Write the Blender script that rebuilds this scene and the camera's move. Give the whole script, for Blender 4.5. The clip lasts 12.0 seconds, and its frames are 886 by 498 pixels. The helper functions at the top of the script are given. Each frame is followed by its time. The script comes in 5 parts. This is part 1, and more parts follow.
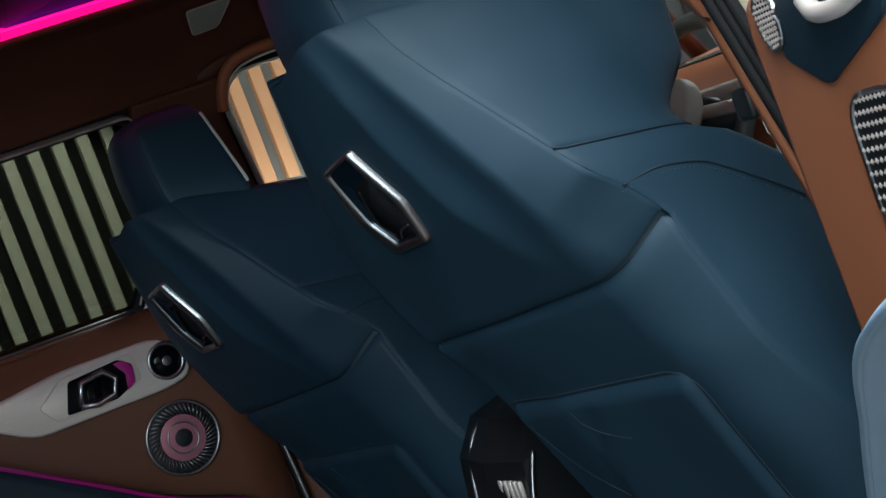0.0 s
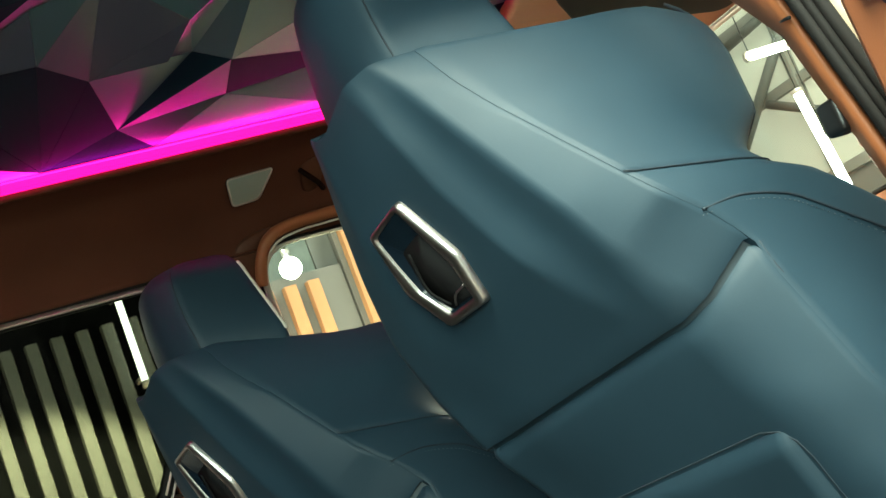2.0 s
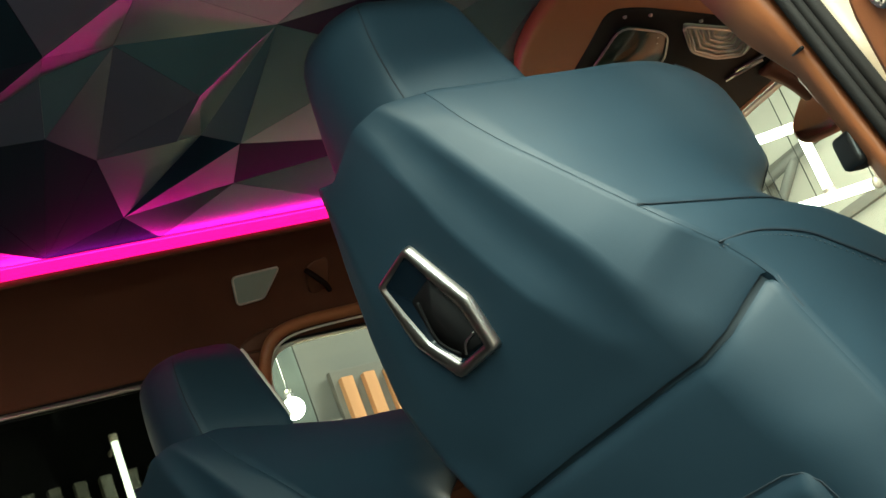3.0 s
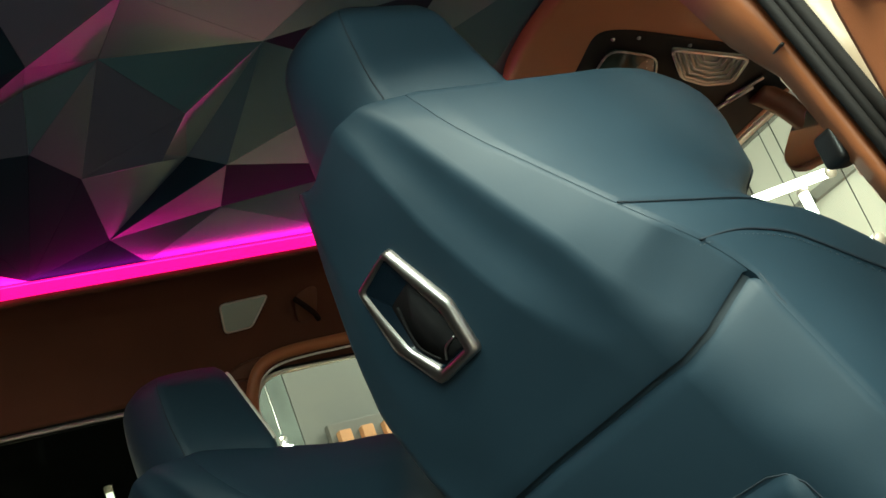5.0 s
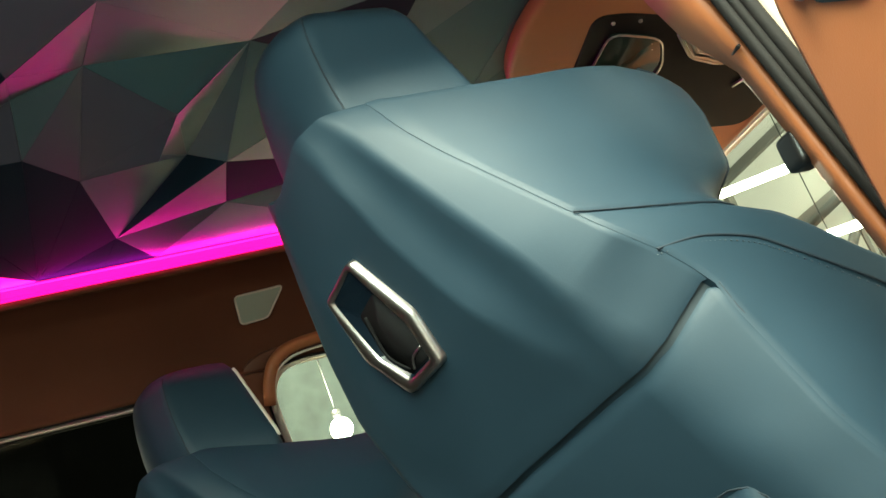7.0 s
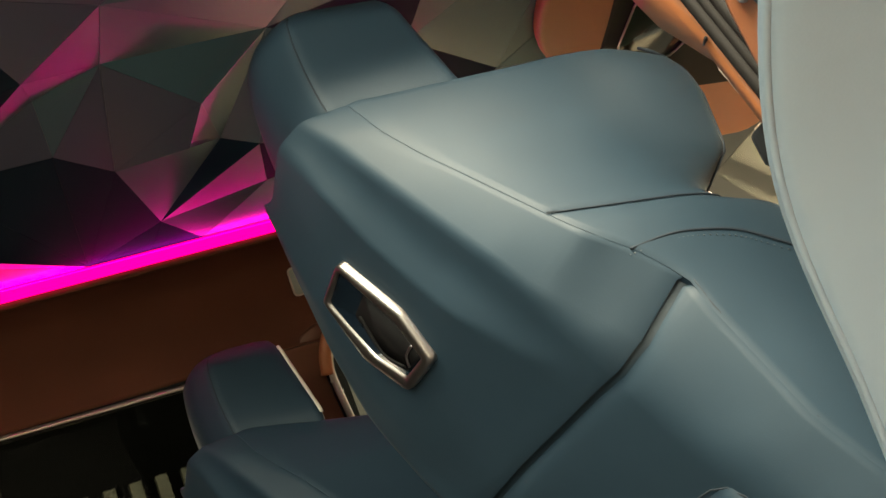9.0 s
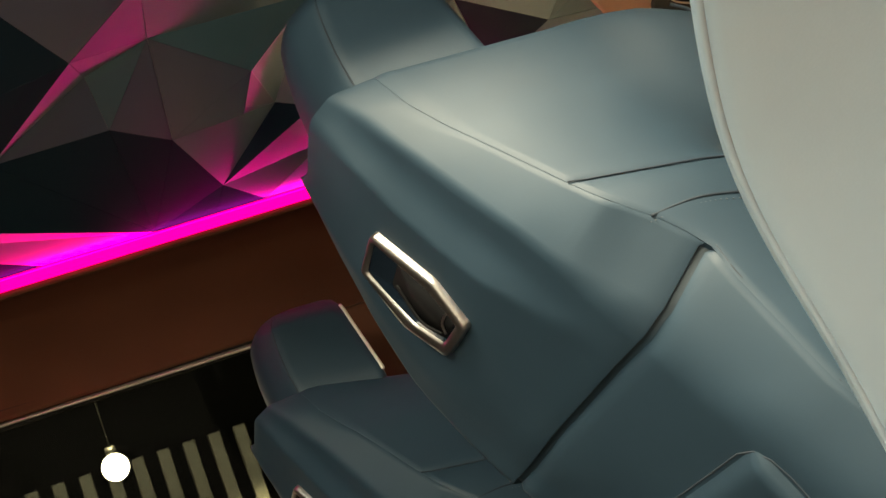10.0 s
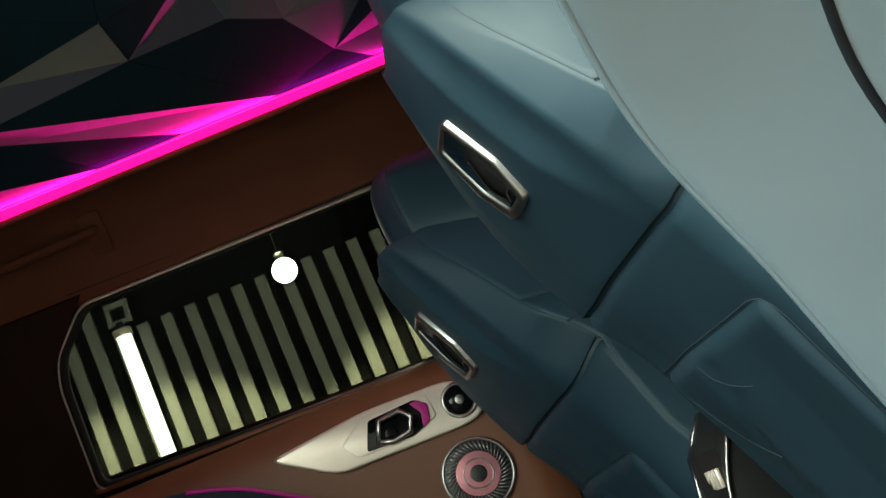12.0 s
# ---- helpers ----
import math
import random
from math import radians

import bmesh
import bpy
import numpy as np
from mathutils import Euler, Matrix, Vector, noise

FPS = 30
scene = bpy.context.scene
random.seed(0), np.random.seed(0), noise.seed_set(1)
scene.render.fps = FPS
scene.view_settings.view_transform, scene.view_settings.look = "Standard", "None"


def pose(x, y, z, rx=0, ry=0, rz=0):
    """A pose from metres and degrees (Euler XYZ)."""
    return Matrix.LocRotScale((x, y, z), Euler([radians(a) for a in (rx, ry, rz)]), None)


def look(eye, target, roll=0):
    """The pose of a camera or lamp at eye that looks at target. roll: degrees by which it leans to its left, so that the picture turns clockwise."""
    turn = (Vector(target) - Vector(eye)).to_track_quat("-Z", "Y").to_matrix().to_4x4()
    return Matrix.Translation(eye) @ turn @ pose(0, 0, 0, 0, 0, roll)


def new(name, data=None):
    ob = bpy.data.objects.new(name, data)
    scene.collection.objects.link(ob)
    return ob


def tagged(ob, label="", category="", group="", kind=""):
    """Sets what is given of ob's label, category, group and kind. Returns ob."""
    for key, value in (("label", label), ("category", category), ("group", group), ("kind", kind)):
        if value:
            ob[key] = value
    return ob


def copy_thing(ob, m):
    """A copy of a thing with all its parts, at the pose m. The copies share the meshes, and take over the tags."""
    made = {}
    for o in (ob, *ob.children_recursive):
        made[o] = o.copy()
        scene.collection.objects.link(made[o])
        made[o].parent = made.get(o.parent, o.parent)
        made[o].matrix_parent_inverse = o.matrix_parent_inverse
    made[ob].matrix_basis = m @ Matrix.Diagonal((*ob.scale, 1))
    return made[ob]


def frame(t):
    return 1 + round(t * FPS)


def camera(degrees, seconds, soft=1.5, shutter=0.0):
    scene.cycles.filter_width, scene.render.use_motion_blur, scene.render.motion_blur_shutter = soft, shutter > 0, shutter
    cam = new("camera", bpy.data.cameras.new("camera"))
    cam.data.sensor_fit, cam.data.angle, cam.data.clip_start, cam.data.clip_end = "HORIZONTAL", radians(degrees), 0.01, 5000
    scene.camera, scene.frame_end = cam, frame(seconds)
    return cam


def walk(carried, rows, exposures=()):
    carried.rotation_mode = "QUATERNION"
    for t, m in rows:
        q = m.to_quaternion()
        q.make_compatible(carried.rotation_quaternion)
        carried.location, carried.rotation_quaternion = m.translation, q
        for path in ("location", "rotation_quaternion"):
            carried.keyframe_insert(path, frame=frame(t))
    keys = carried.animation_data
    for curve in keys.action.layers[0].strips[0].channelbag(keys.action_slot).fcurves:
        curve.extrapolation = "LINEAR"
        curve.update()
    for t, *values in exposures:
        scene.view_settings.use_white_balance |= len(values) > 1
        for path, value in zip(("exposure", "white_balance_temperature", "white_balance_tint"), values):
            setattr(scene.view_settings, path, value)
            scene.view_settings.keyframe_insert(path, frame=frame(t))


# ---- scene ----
EXPO = [(0, -0.18, 5250, 2), (0.5, 0.35, 6000, -9), (1.0, 0.55, 6300, -7), (1.5, 1.22, 6500, -13), (2.5, 1.43, 6600, -15), (3.0, 0.95, 6600, -13), (5.0, 0.8, 6600, -12), (5.5, 0.95, 6600, -12), (7.0, 1.56, 6900, -13), (9.0, 1.25, 8300, 4), (10.5, 1.4, 8700, 5), (11.5, 1.03, 7500, -4), (12, 0.9, 6500, -11)]
cam = camera(33.56, 12.0)
walk(cam, [
    (0, pose(-0.6904, -1.9397, 1.1121, 86.060, 20.683, -27.284)),
    (0.5, pose(-0.7101, -1.8315, 1.0365, 90.148, 20.746, -26.634)),
    (1, pose(-0.7181, -1.7666, 0.9448, 93.699, 21.021, -26.158)),
    (1.5, pose(-0.7193, -1.7364, 0.8795, 97.399, 20.893, -25.893)),
    (2, pose(-0.7336, -1.7131, 0.8031, 101.182, 20.997, -25.699)),
    (2.5, pose(-0.7448, -1.6739, 0.7458, 105.207, 20.740, -25.603)),
    (3, pose(-0.7535, -1.6289, 0.6796, 108.451, 20.735, -25.623)),
    (5, pose(-0.7333, -1.5963, 0.6182, 111.102, 20.566, -25.477)),
    (5.5, pose(-0.7015, -1.6102, 0.6170, 111.205, 20.662, -24.781)),
    (6, pose(-0.6657, -1.6204, 0.6153, 111.197, 20.695, -24.084)),
    (6.5, pose(-0.6347, -1.6371, 0.6200, 110.953, 20.580, -22.906)),
    (7, pose(-0.6089, -1.6570, 0.6295, 110.633, 20.554, -21.579)),
    (9, pose(-0.4525, -1.7373, 0.6480, 109.624, 20.773, -15.215)),
    (9.5, pose(-0.4128, -1.7647, 0.6508, 109.139, 20.873, -13.036)),
    (10, pose(-0.3733, -1.7836, 0.6500, 108.648, 21.111, -10.191)),
    (10.5, pose(-0.3251, -1.8015, 0.6548, 107.572, 21.312, -7.173)),
    (11, pose(-0.3138, -1.9834, 0.6429, 105.500, 22.311, -4.821)),
    (11.5, pose(-0.2993, -2.0993, 0.6239, 103.987, 22.615, -3.463)),
    (12, pose(-0.2793, -2.0897, 0.6509, 102.460, 23.076, -2.094)),
], EXPO)

# ---------------------------------------------------------------- light
world = bpy.data.worlds.new("hall_air")
scene.world = world
world.use_nodes = True
world.node_tree.nodes["Background"].inputs["Color"].default_value = (0.8, 0.85, 0.9, 1)
world.node_tree.nodes["Background"].inputs["Strength"].default_value = 0.3

# unseen ceiling panels added to light the car: x, y, size along x and y, watts
CEILING = ((0.2, -2.5, 3.2, 2.2, 340), (-2.3, -3.6, 2.4, 1.2, 180), (5.0, 2.5, 2.4, 1.0, 190))


def area(name, eye, target, sx, sy, watts, colour=(1, 1, 1)):
    la = bpy.data.lights.new(name, "AREA")
    la.shape, la.size, la.size_y, la.energy, la.color = "RECTANGLE", sx, sy, watts, colour
    ob = new(name, la)
    ob.matrix_basis = look(eye, target)
    return ob


for x, y, sx, sy, w in CEILING:
    area("added_panel_light", (x, y, 4.52), (x, y + 0.001, 0), sx, sy, w, (1.0, 0.95, 0.86))
# cool light added behind the camera to brighten the seats, no window seen there
area("added_rear_light", (-3.5, -6.9, 2.6), (0.0, 0, 1.3), 4.6, 2.6, 340, (0.90, 1.0, 1.0))
# two ceiling spots that wash the grey slatted screen, their upper edge at 1.8 m
WASH = ((-0.95, 2.6, 4.42), (0.50, 2.6, 4.42))
for p in WASH:
    la = bpy.data.lights.new("wash_light", "SPOT")
    la.energy, la.color, la.spot_size, la.spot_blend, la.shadow_soft_size = 7500, (1.0, 0.87, 0.60), math.radians(50.6), 0.10, 0.02
    new("wash_light", la).matrix_basis = look((p[0], p[1], p[2] - 0.03), (p[0], p[1] + 0.50, p[2] - 4.0))
# bare bulb hanging beyond the far front window
BULB = (1.15, 2.55, 1.780)
la = bpy.data.lights.new("bulb_light", "POINT")
la.energy, la.color, la.shadow_soft_size = 10, (1.0, 0.93, 0.80), 0.03
new("bulb_light", la).location = (BULB[0] - 0.03, BULB[1] - 0.07, BULB[2])
# unseen light bar added at the foot of the wooden screens to brighten them
area("added_bar_light", (2.2, 3.95, 0.925), (2.2, 4.2, 2.1), 1.6, 0.04, 12, (1.0, 0.90, 0.80))
# the magenta light line along the far edge of the roof
la = bpy.data.lights.new("roof_line_light", "AREA")
la.shape, la.size, la.size_y, la.energy, la.color = "RECTANGLE", 2.0, 0.008, 0.9, (1.0, 0.0, 0.42)
ob = new("roof_line_light", la)
ob.matrix_basis = Matrix.Translation((-0.5, 0.401, 1.5185)) @ Matrix.Rotation(math.atan(-0.02), 4, "Y") @ Matrix.Rotation(math.pi + 0.6, 4, "X")

# ---------------------------------------------------------------- materials
def mat(name, colour, rough=0.5, metal=0.0, bump=0.0, scale=40.0, vary=0.06, coat=0.0, spec=0.5, stretch=None, wear=0.0):
    m = bpy.data.materials.new(name)
    m.use_nodes = True
    nt = m.node_tree
    b = nt.nodes["Principled BSDF"]
    b.inputs["Roughness"].default_value = rough
    b.inputs["Metallic"].default_value = metal
    b.inputs["Specular IOR Level"].default_value = spec
    b.inputs["Coat Weight"].default_value = coat
    tc = nt.nodes.new("ShaderNodeTexCoord")
    src = tc.outputs["Object"]
    if stretch:
        mp = nt.nodes.new("ShaderNodeMapping")
        mp.inputs["Scale"].default_value = stretch
        nt.links.new(src, mp.inputs["Vector"])
        src = mp.outputs["Vector"]
    n1 = nt.nodes.new("ShaderNodeTexNoise")
    n1.inputs["Scale"].default_value = scale * 0.15
    n1.inputs["Detail"].default_value = 5
    nt.links.new(src, n1.inputs["Vector"])
    ramp = nt.nodes.new("ShaderNodeMix")
    ramp.data_type = "RGBA"
    lo = [max(0, c * (1 - vary * 2)) for c in colour] + [1]
    hi = [min(1, c * (1 + vary * 2)) for c in colour] + [1]
    ramp.inputs[6].default_value, ramp.inputs[7].default_value = lo, hi
    nt.links.new(n1.outputs["Fac"], ramp.inputs[0])
    nt.links.new(ramp.outputs[2], b.inputs["Base Color"])
    rr = nt.nodes.new("ShaderNodeMapRange")
    rr.inputs["To Min"].default_value = max(0.02, rough - 0.06 - wear)
    rr.inputs["To Max"].default_value = min(1, rough + 0.06 + wear)
    nt.links.new(n1.outputs["Fac"], rr.inputs["Value"])
    nt.links.new(rr.outputs["Result"], b.inputs["Roughness"])
    if bump:
        v = nt.nodes.new("ShaderNodeTexVoronoi")
        v.inputs["Scale"].default_value = scale * 12
        nt.links.new(src, v.inputs["Vector"])
        n2 = nt.nodes.new("ShaderNodeTexNoise")
        n2.inputs["Scale"].default_value = scale * 4
        n2.inputs["Detail"].default_value = 6
        nt.links.new(src, n2.inputs["Vector"])
        add = nt.nodes.new("ShaderNodeMath")
        nt.links.new(v.outputs["Distance"], add.inputs[0])
        nt.links.new(n2.outputs["Fac"], add.inputs[1])
        bp = nt.nodes.new("ShaderNodeBump")
        bp.inputs["Strength"].default_value = bump
        bp.inputs["Distance"].default_value = 0.001
        nt.links.new(add.outputs[0], bp.inputs["Height"])
        nt.links.new(bp.outputs["Normal"], b.inputs["Normal"])
    return m


def glow(name, colour, strength):
    m = bpy.data.materials.new(name)
    m.use_nodes = True
    nt = m.node_tree
    b = nt.nodes["Principled BSDF"]
    b.inputs["Base Color"].default_value = (*[c * 0.4 for c in colour], 1)
    b.inputs["Emission Color"].default_value = (*colour, 1)
    b.inputs["Emission Strength"].default_value = strength
    return m


def glass(name, tint=(1, 1, 1), rough=0.0):
    m = bpy.data.materials.new(name)
    m.use_nodes = True
    nt = m.node_tree
    for n in list(nt.nodes):
        nt.nodes.remove(n)
    out = nt.nodes.new("ShaderNodeOutputMaterial")
    t = nt.nodes.new("ShaderNodeBsdfTransparent")
    t.inputs["Color"].default_value = (*tint, 1)
    g = nt.nodes.new("ShaderNodeBsdfGlossy")
    g.inputs["Roughness"].default_value = rough
    lw = nt.nodes.new("ShaderNodeLayerWeight")
    pw = nt.nodes.new("ShaderNodeMath")
    pw.operation, pw.inputs[1].default_value = "POWER", 4.0
    fr = nt.nodes.new("ShaderNodeMapRange")
    fr.inputs["To Min"].default_value, fr.inputs["To Max"].default_value = 0.015, 0.6
    nt.links.new(lw.outputs["Facing"], pw.inputs[0])
    nt.links.new(pw.outputs[0], fr.inputs["Value"])
    mx = nt.nodes.new("ShaderNodeMixShader")
    nt.links.new(fr.outputs[0], mx.inputs[0])
    nt.links.new(t.outputs[0], mx.inputs[1])
    nt.links.new(g.outputs[0], mx.inputs[2])
    nt.links.new(mx.outputs[0], out.inputs["Surface"])
    return m


M_BLUE = mat("blue_leather", (0.0180, 0.0395, 0.0605), 0.55, bump=0.03, scale=50, vary=0.08, spec=0.32)
# soft unevenness of the padding under the leather
nt = M_BLUE.node_tree
soft = nt.nodes.new("ShaderNodeTexNoise")
soft.inputs["Scale"].default_value, soft.inputs["Detail"].default_value = 11.0, 1.5
nt.links.new(nt.nodes["Texture Coordinate"].outputs["Object"], soft.inputs["Vector"])
wave = nt.nodes.new("ShaderNodeBump")
wave.inputs["Strength"].default_value, wave.inputs["Distance"].default_value = 0.25, 0.008
nt.links.new(soft.outputs["Fac"], wave.inputs["Height"])
nt.links.new(wave.outputs["Normal"], nt.nodes["Bump"].inputs["Normal"])
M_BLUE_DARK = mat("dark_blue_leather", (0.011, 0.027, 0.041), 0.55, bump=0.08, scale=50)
M_TAN = mat("tan_leather", (0.42, 0.145, 0.058), 0.48, bump=0.1, scale=45, vary=0.07)
M_BROWN = mat("brown_leather", (0.145, 0.050, 0.024), 0.5, bump=0.15, scale=45, vary=0.08)
M_SUEDE = mat("brown_headliner", (0.125, 0.043, 0.025), 0.85, bump=0.25, scale=60, vary=0.1, spec=0.2)
M_CHROME = mat("satin_chrome", (0.44, 0.42, 0.415), 0.32, metal=1.0, vary=0.02)
M_SILVER = mat("champagne_aluminium", (0.74, 0.63, 0.56), 0.36, metal=0.3, vary=0.03, scale=80, stretch=(1, 1, 20))
M_VELVET = mat("black_felt", (0.0025, 0.0025, 0.0025), 0.95, spec=0.05)
M_BLACK = mat("black_plastic", (0.012, 0.012, 0.013), 0.35, vary=0.1)
M_MATTBLACK = mat("matt_black", (0.006, 0.006, 0.007), 0.7, spec=0.2)
M_GLOSS = mat("gloss_black", (0.004, 0.004, 0.005), 0.10, vary=0.1, spec=0.12)
M_NAVY_GLOSS = mat("navy_gloss", (0.006, 0.012, 0.020), 0.22, vary=0.1, spec=0.4)
M_RUBBER = mat("black_rubber", (0.014, 0.013, 0.013), 0.7, bump=0.1, vary=0.1, spec=0.25)
M_STITCH = mat("dark_thread", (0.012, 0.022, 0.035), 0.8)
M_PINK = glow("pink_light", (1.0, 0.0, 0.20), 1.3)
M_THREAD = mat("grey_thread", (0.06, 0.08, 0.095), 0.7)
M_LENS = mat("frosted_lens", (0.42, 0.45, 0.39), 0.35, vary=0.05)
M_PAINT = mat("pale_blue_paint", (0.42, 0.48, 0.50), 0.38, coat=0.3, vary=0.02)
M_SUEDE_DARK = mat("dark_brown_suede", (0.022, 0.011, 0.009), 0.9, bump=0.25, scale=60, vary=0.1, spec=0.15)
M_FACET_BLACK = mat("navy_black_facet", (0.011, 0.027, 0.041), 0.6, vary=0.15, scale=14, spec=0.02)
M_FACET_TEAL = mat("dark_teal_facet", (0.065, 0.135, 0.170), 0.32, vary=0.15, scale=14)
M_FACET_GREY = mat("grey_facet", (0.080, 0.130, 0.165), 0.34, vary=0.12, scale=14)
M_FACET_PLUM = mat("plum_facet", (0.082, 0.088, 0.135), 0.32, vary=0.15, scale=14)
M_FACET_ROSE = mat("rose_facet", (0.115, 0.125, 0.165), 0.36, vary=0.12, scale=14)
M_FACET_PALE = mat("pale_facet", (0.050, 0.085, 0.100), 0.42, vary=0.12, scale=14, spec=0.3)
# pink glow of the roof light line, put into the base colour
M_FACET_PINK_LIT = mat("pink_lit_facet", (0.80, 0.10, 0.50), 0.45, vary=0.06, scale=14, spec=0.3)
M_SLAT = mat("grey_slat", (0.125, 0.119, 0.104), 0.5, vary=0.08, scale=6)
M_SLATBACK = mat("grey_brown_panel", (0.15, 0.14, 0.13), 0.6, vary=0.1)
M_WOODSLAT = mat("orange_wood", (0.50, 0.245, 0.12), 0.5, vary=0.12, scale=12, stretch=(8, 8, 0.6))
M_PANEL = mat("frosted_panel", (0.13, 0.152, 0.140), 0.5, vary=0.35, scale=60)
M_CREAMPAINT = mat("cream_paint", (0.74, 0.68, 0.60), 0.35, vary=0.03)
M_GREYPANEL = mat("grey_panel", (0.16, 0.157, 0.146), 0.5, vary=0.08, scale=6)
M_CEIL = mat("dark_ceiling", (0.05, 0.05, 0.05), 0.8)
M_JAMB = mat("champagne_paint", (0.50, 0.40, 0.29), 0.35, coat=0.3, vary=0.03)
M_PALE = mat("pale_blue_leather", (0.34, 0.465, 0.595), 0.45, bump=0.05, scale=40, vary=0.04)
M_GREYLEATHER = mat("grey_leather", (0.16, 0.16, 0.14), 0.45, bump=0.12, scale=60)
M_CREAMLEATHER = mat("cream_leather", (0.62, 0.57, 0.49), 0.5, bump=0.1, scale=60)
M_CARPET = mat("dark_carpet", (0.02, 0.02, 0.022), 0.95, bump=0.4, scale=80)
M_MIRROR = mat("mirror", (0.9, 0.9, 0.9), 0.03, metal=1.0, vary=0.0)
M_GREENGLASS = mat("green_black_glass", (0.016, 0.034, 0.029), 0.08, vary=0.2, spec=0.25)
M_PINK_DIM = glow("dim_pink_light", (0.35, 0.0, 0.16), 0.16)
M_PINK_GLASS = mat("rose_cone", (0.55, 0.22, 0.27), 0.3, metal=0.4, vary=0.2, scale=120)
M_TUBE = glow("white_tube", (1.0, 0.97, 0.88), 6.0)
M_LIGHTBOX = glow("light_box", (1.0, 0.93, 0.78), 1.3)
M_CREAM = glow("cream_backlit_panel", (1.0, 0.93, 0.78), 0.155)
M_SPOT = glow("white_bulb", (1.0, 0.95, 0.82), 26.0)
M_GLASS = glass("tinted_glass", (0.36, 0.38, 0.35))
M_GLASS_CLEAR = glass("clear_glass", (0.93, 0.96, 0.94))
M_WALL = mat("plain_wall", (0.20, 0.19, 0.17), 0.8, vary=0.05, scale=10)
M_FLOOR = mat("grey_floor", (0.11, 0.105, 0.10), 0.35, vary=0.08, scale=10)


# ---------------------------------------------------------------- mesh helpers
def thing(name, at, label, category, group="", kind=""):
    e = new(name)
    e.matrix_basis = Matrix.Translation(at)
    return tagged(e, label, category, group, kind)


def link_mesh(name, bm, material, smooth=True):
    me = bpy.data.meshes.new(name)
    bm.normal_update()
    bm.to_mesh(me)
    bm.free()
    for p in me.polygons:
        p.use_smooth = smooth
    for m in (material if isinstance(material, (list, tuple)) else [material]):
        me.materials.append(m)
    return new(name, me)


def part(name, bm, material, parent, label="", smooth=True):
    ob = link_mesh(name, bm, material, smooth)
    ob.parent = parent
    base = parent
    m = Matrix.Identity(4)
    while base is not None:
        m = base.matrix_basis @ m
        base = base.parent
    ob.matrix_parent_inverse = Matrix.Identity(4)
    ob.data.transform(m.inverted())
    if label:
        tagged(ob, label)
    return ob


def interp(tab, z):
    return float(np.interp(z, [a for a, _ in tab], [b for _, b in tab]))


def round_poly(pts, radii, n=5):
    """Polyline with its inner corners cut by quadratic arcs: always the same number of points."""
    out = [Vector(pts[0])]
    for i in range(1, len(pts) - 1):
        a, p, b = Vector(pts[i - 1]), Vector(pts[i]), Vector(pts[i + 1])
        r = radii[i - 1]
        ra, rb = min(r, (a - p).length * 0.49), min(r, (b - p).length * 0.49)
        s, e = p + (a - p).normalized() * ra, p + (b - p).normalized() * rb
        for k in range(n):
            t = k / (n - 1)
            out.append(s * (1 - t) ** 2 + p * 2 * t * (1 - t) + e * t * t)
    out.append(Vector(pts[-1]))
    return out


def loft(rings, closed=True, caps=True):
    bm = bmesh.new()
    rows = [[bm.verts.new(p) for p in ring] for ring in rings]
    n = len(rows[0])
    for a, b in zip(rows, rows[1:]):
        for i in range(n if closed else n - 1):
            j = (i + 1) % n
            bm.faces.new((a[i], a[j], b[j], b[i]))
    if caps and closed:
        bm.faces.new(rows[0][::-1])
        bm.faces.new(rows[-1])
    bmesh.ops.recalc_face_normals(bm, faces=bm.faces[:])
    return bm


def catmull(pts, n=6):
    pts = [Vector(p) for p in pts]
    out = []
    for i in range(len(pts) - 1):
        p0, p1, p2, p3 = pts[max(0, i - 1)], pts[i], pts[i + 1], pts[min(len(pts) - 1, i + 2)]
        for k in range(n):
            t = k / n
            out.append(0.5 * ((2 * p1) + (p2 - p0) * t + (2 * p0 - 5 * p1 + 4 * p2 - p3) * t * t + (3 * p1 - p0 - 3 * p2 + p3) * t ** 3))
    out.append(pts[-1])
    return out


def tube(path, radius, sides=8, up=(0, 0, 1), flat=1.0):
    path = [Vector(p) for p in path]
    rings = []
    for i, p in enumerate(path):
        d = (path[min(i + 1, len(path) - 1)] - path[max(i - 1, 0)]).normalized()
        s = d.cross(Vector(up))
        if s.length < 1e-4:
            s = d.cross(Vector((1, 0, 0)))
        s.normalize()
        u = s.cross(d)
        rings.append([p + (s * math.cos(a) + u * math.sin(a) * flat) * radius for a in [2 * math.pi * k / sides for k in range(sides)]])
    return loft(rings)


def box(lo, hi, bevel=0.0, seg=2):
    bm = bmesh.new()
    bmesh.ops.create_cube(bm, size=1)
    lo, hi = Vector(lo), Vector(hi)
    for v in bm.verts:
        v.co = Vector([lo[i] + (v.co[i] + 0.5) * (hi[i] - lo[i]) for i in range(3)])
    if bevel:
        bmesh.ops.bevel(bm, geom=bm.edges[:], offset=bevel, segments=seg, affect="EDGES", profile=0.6)
    return bm


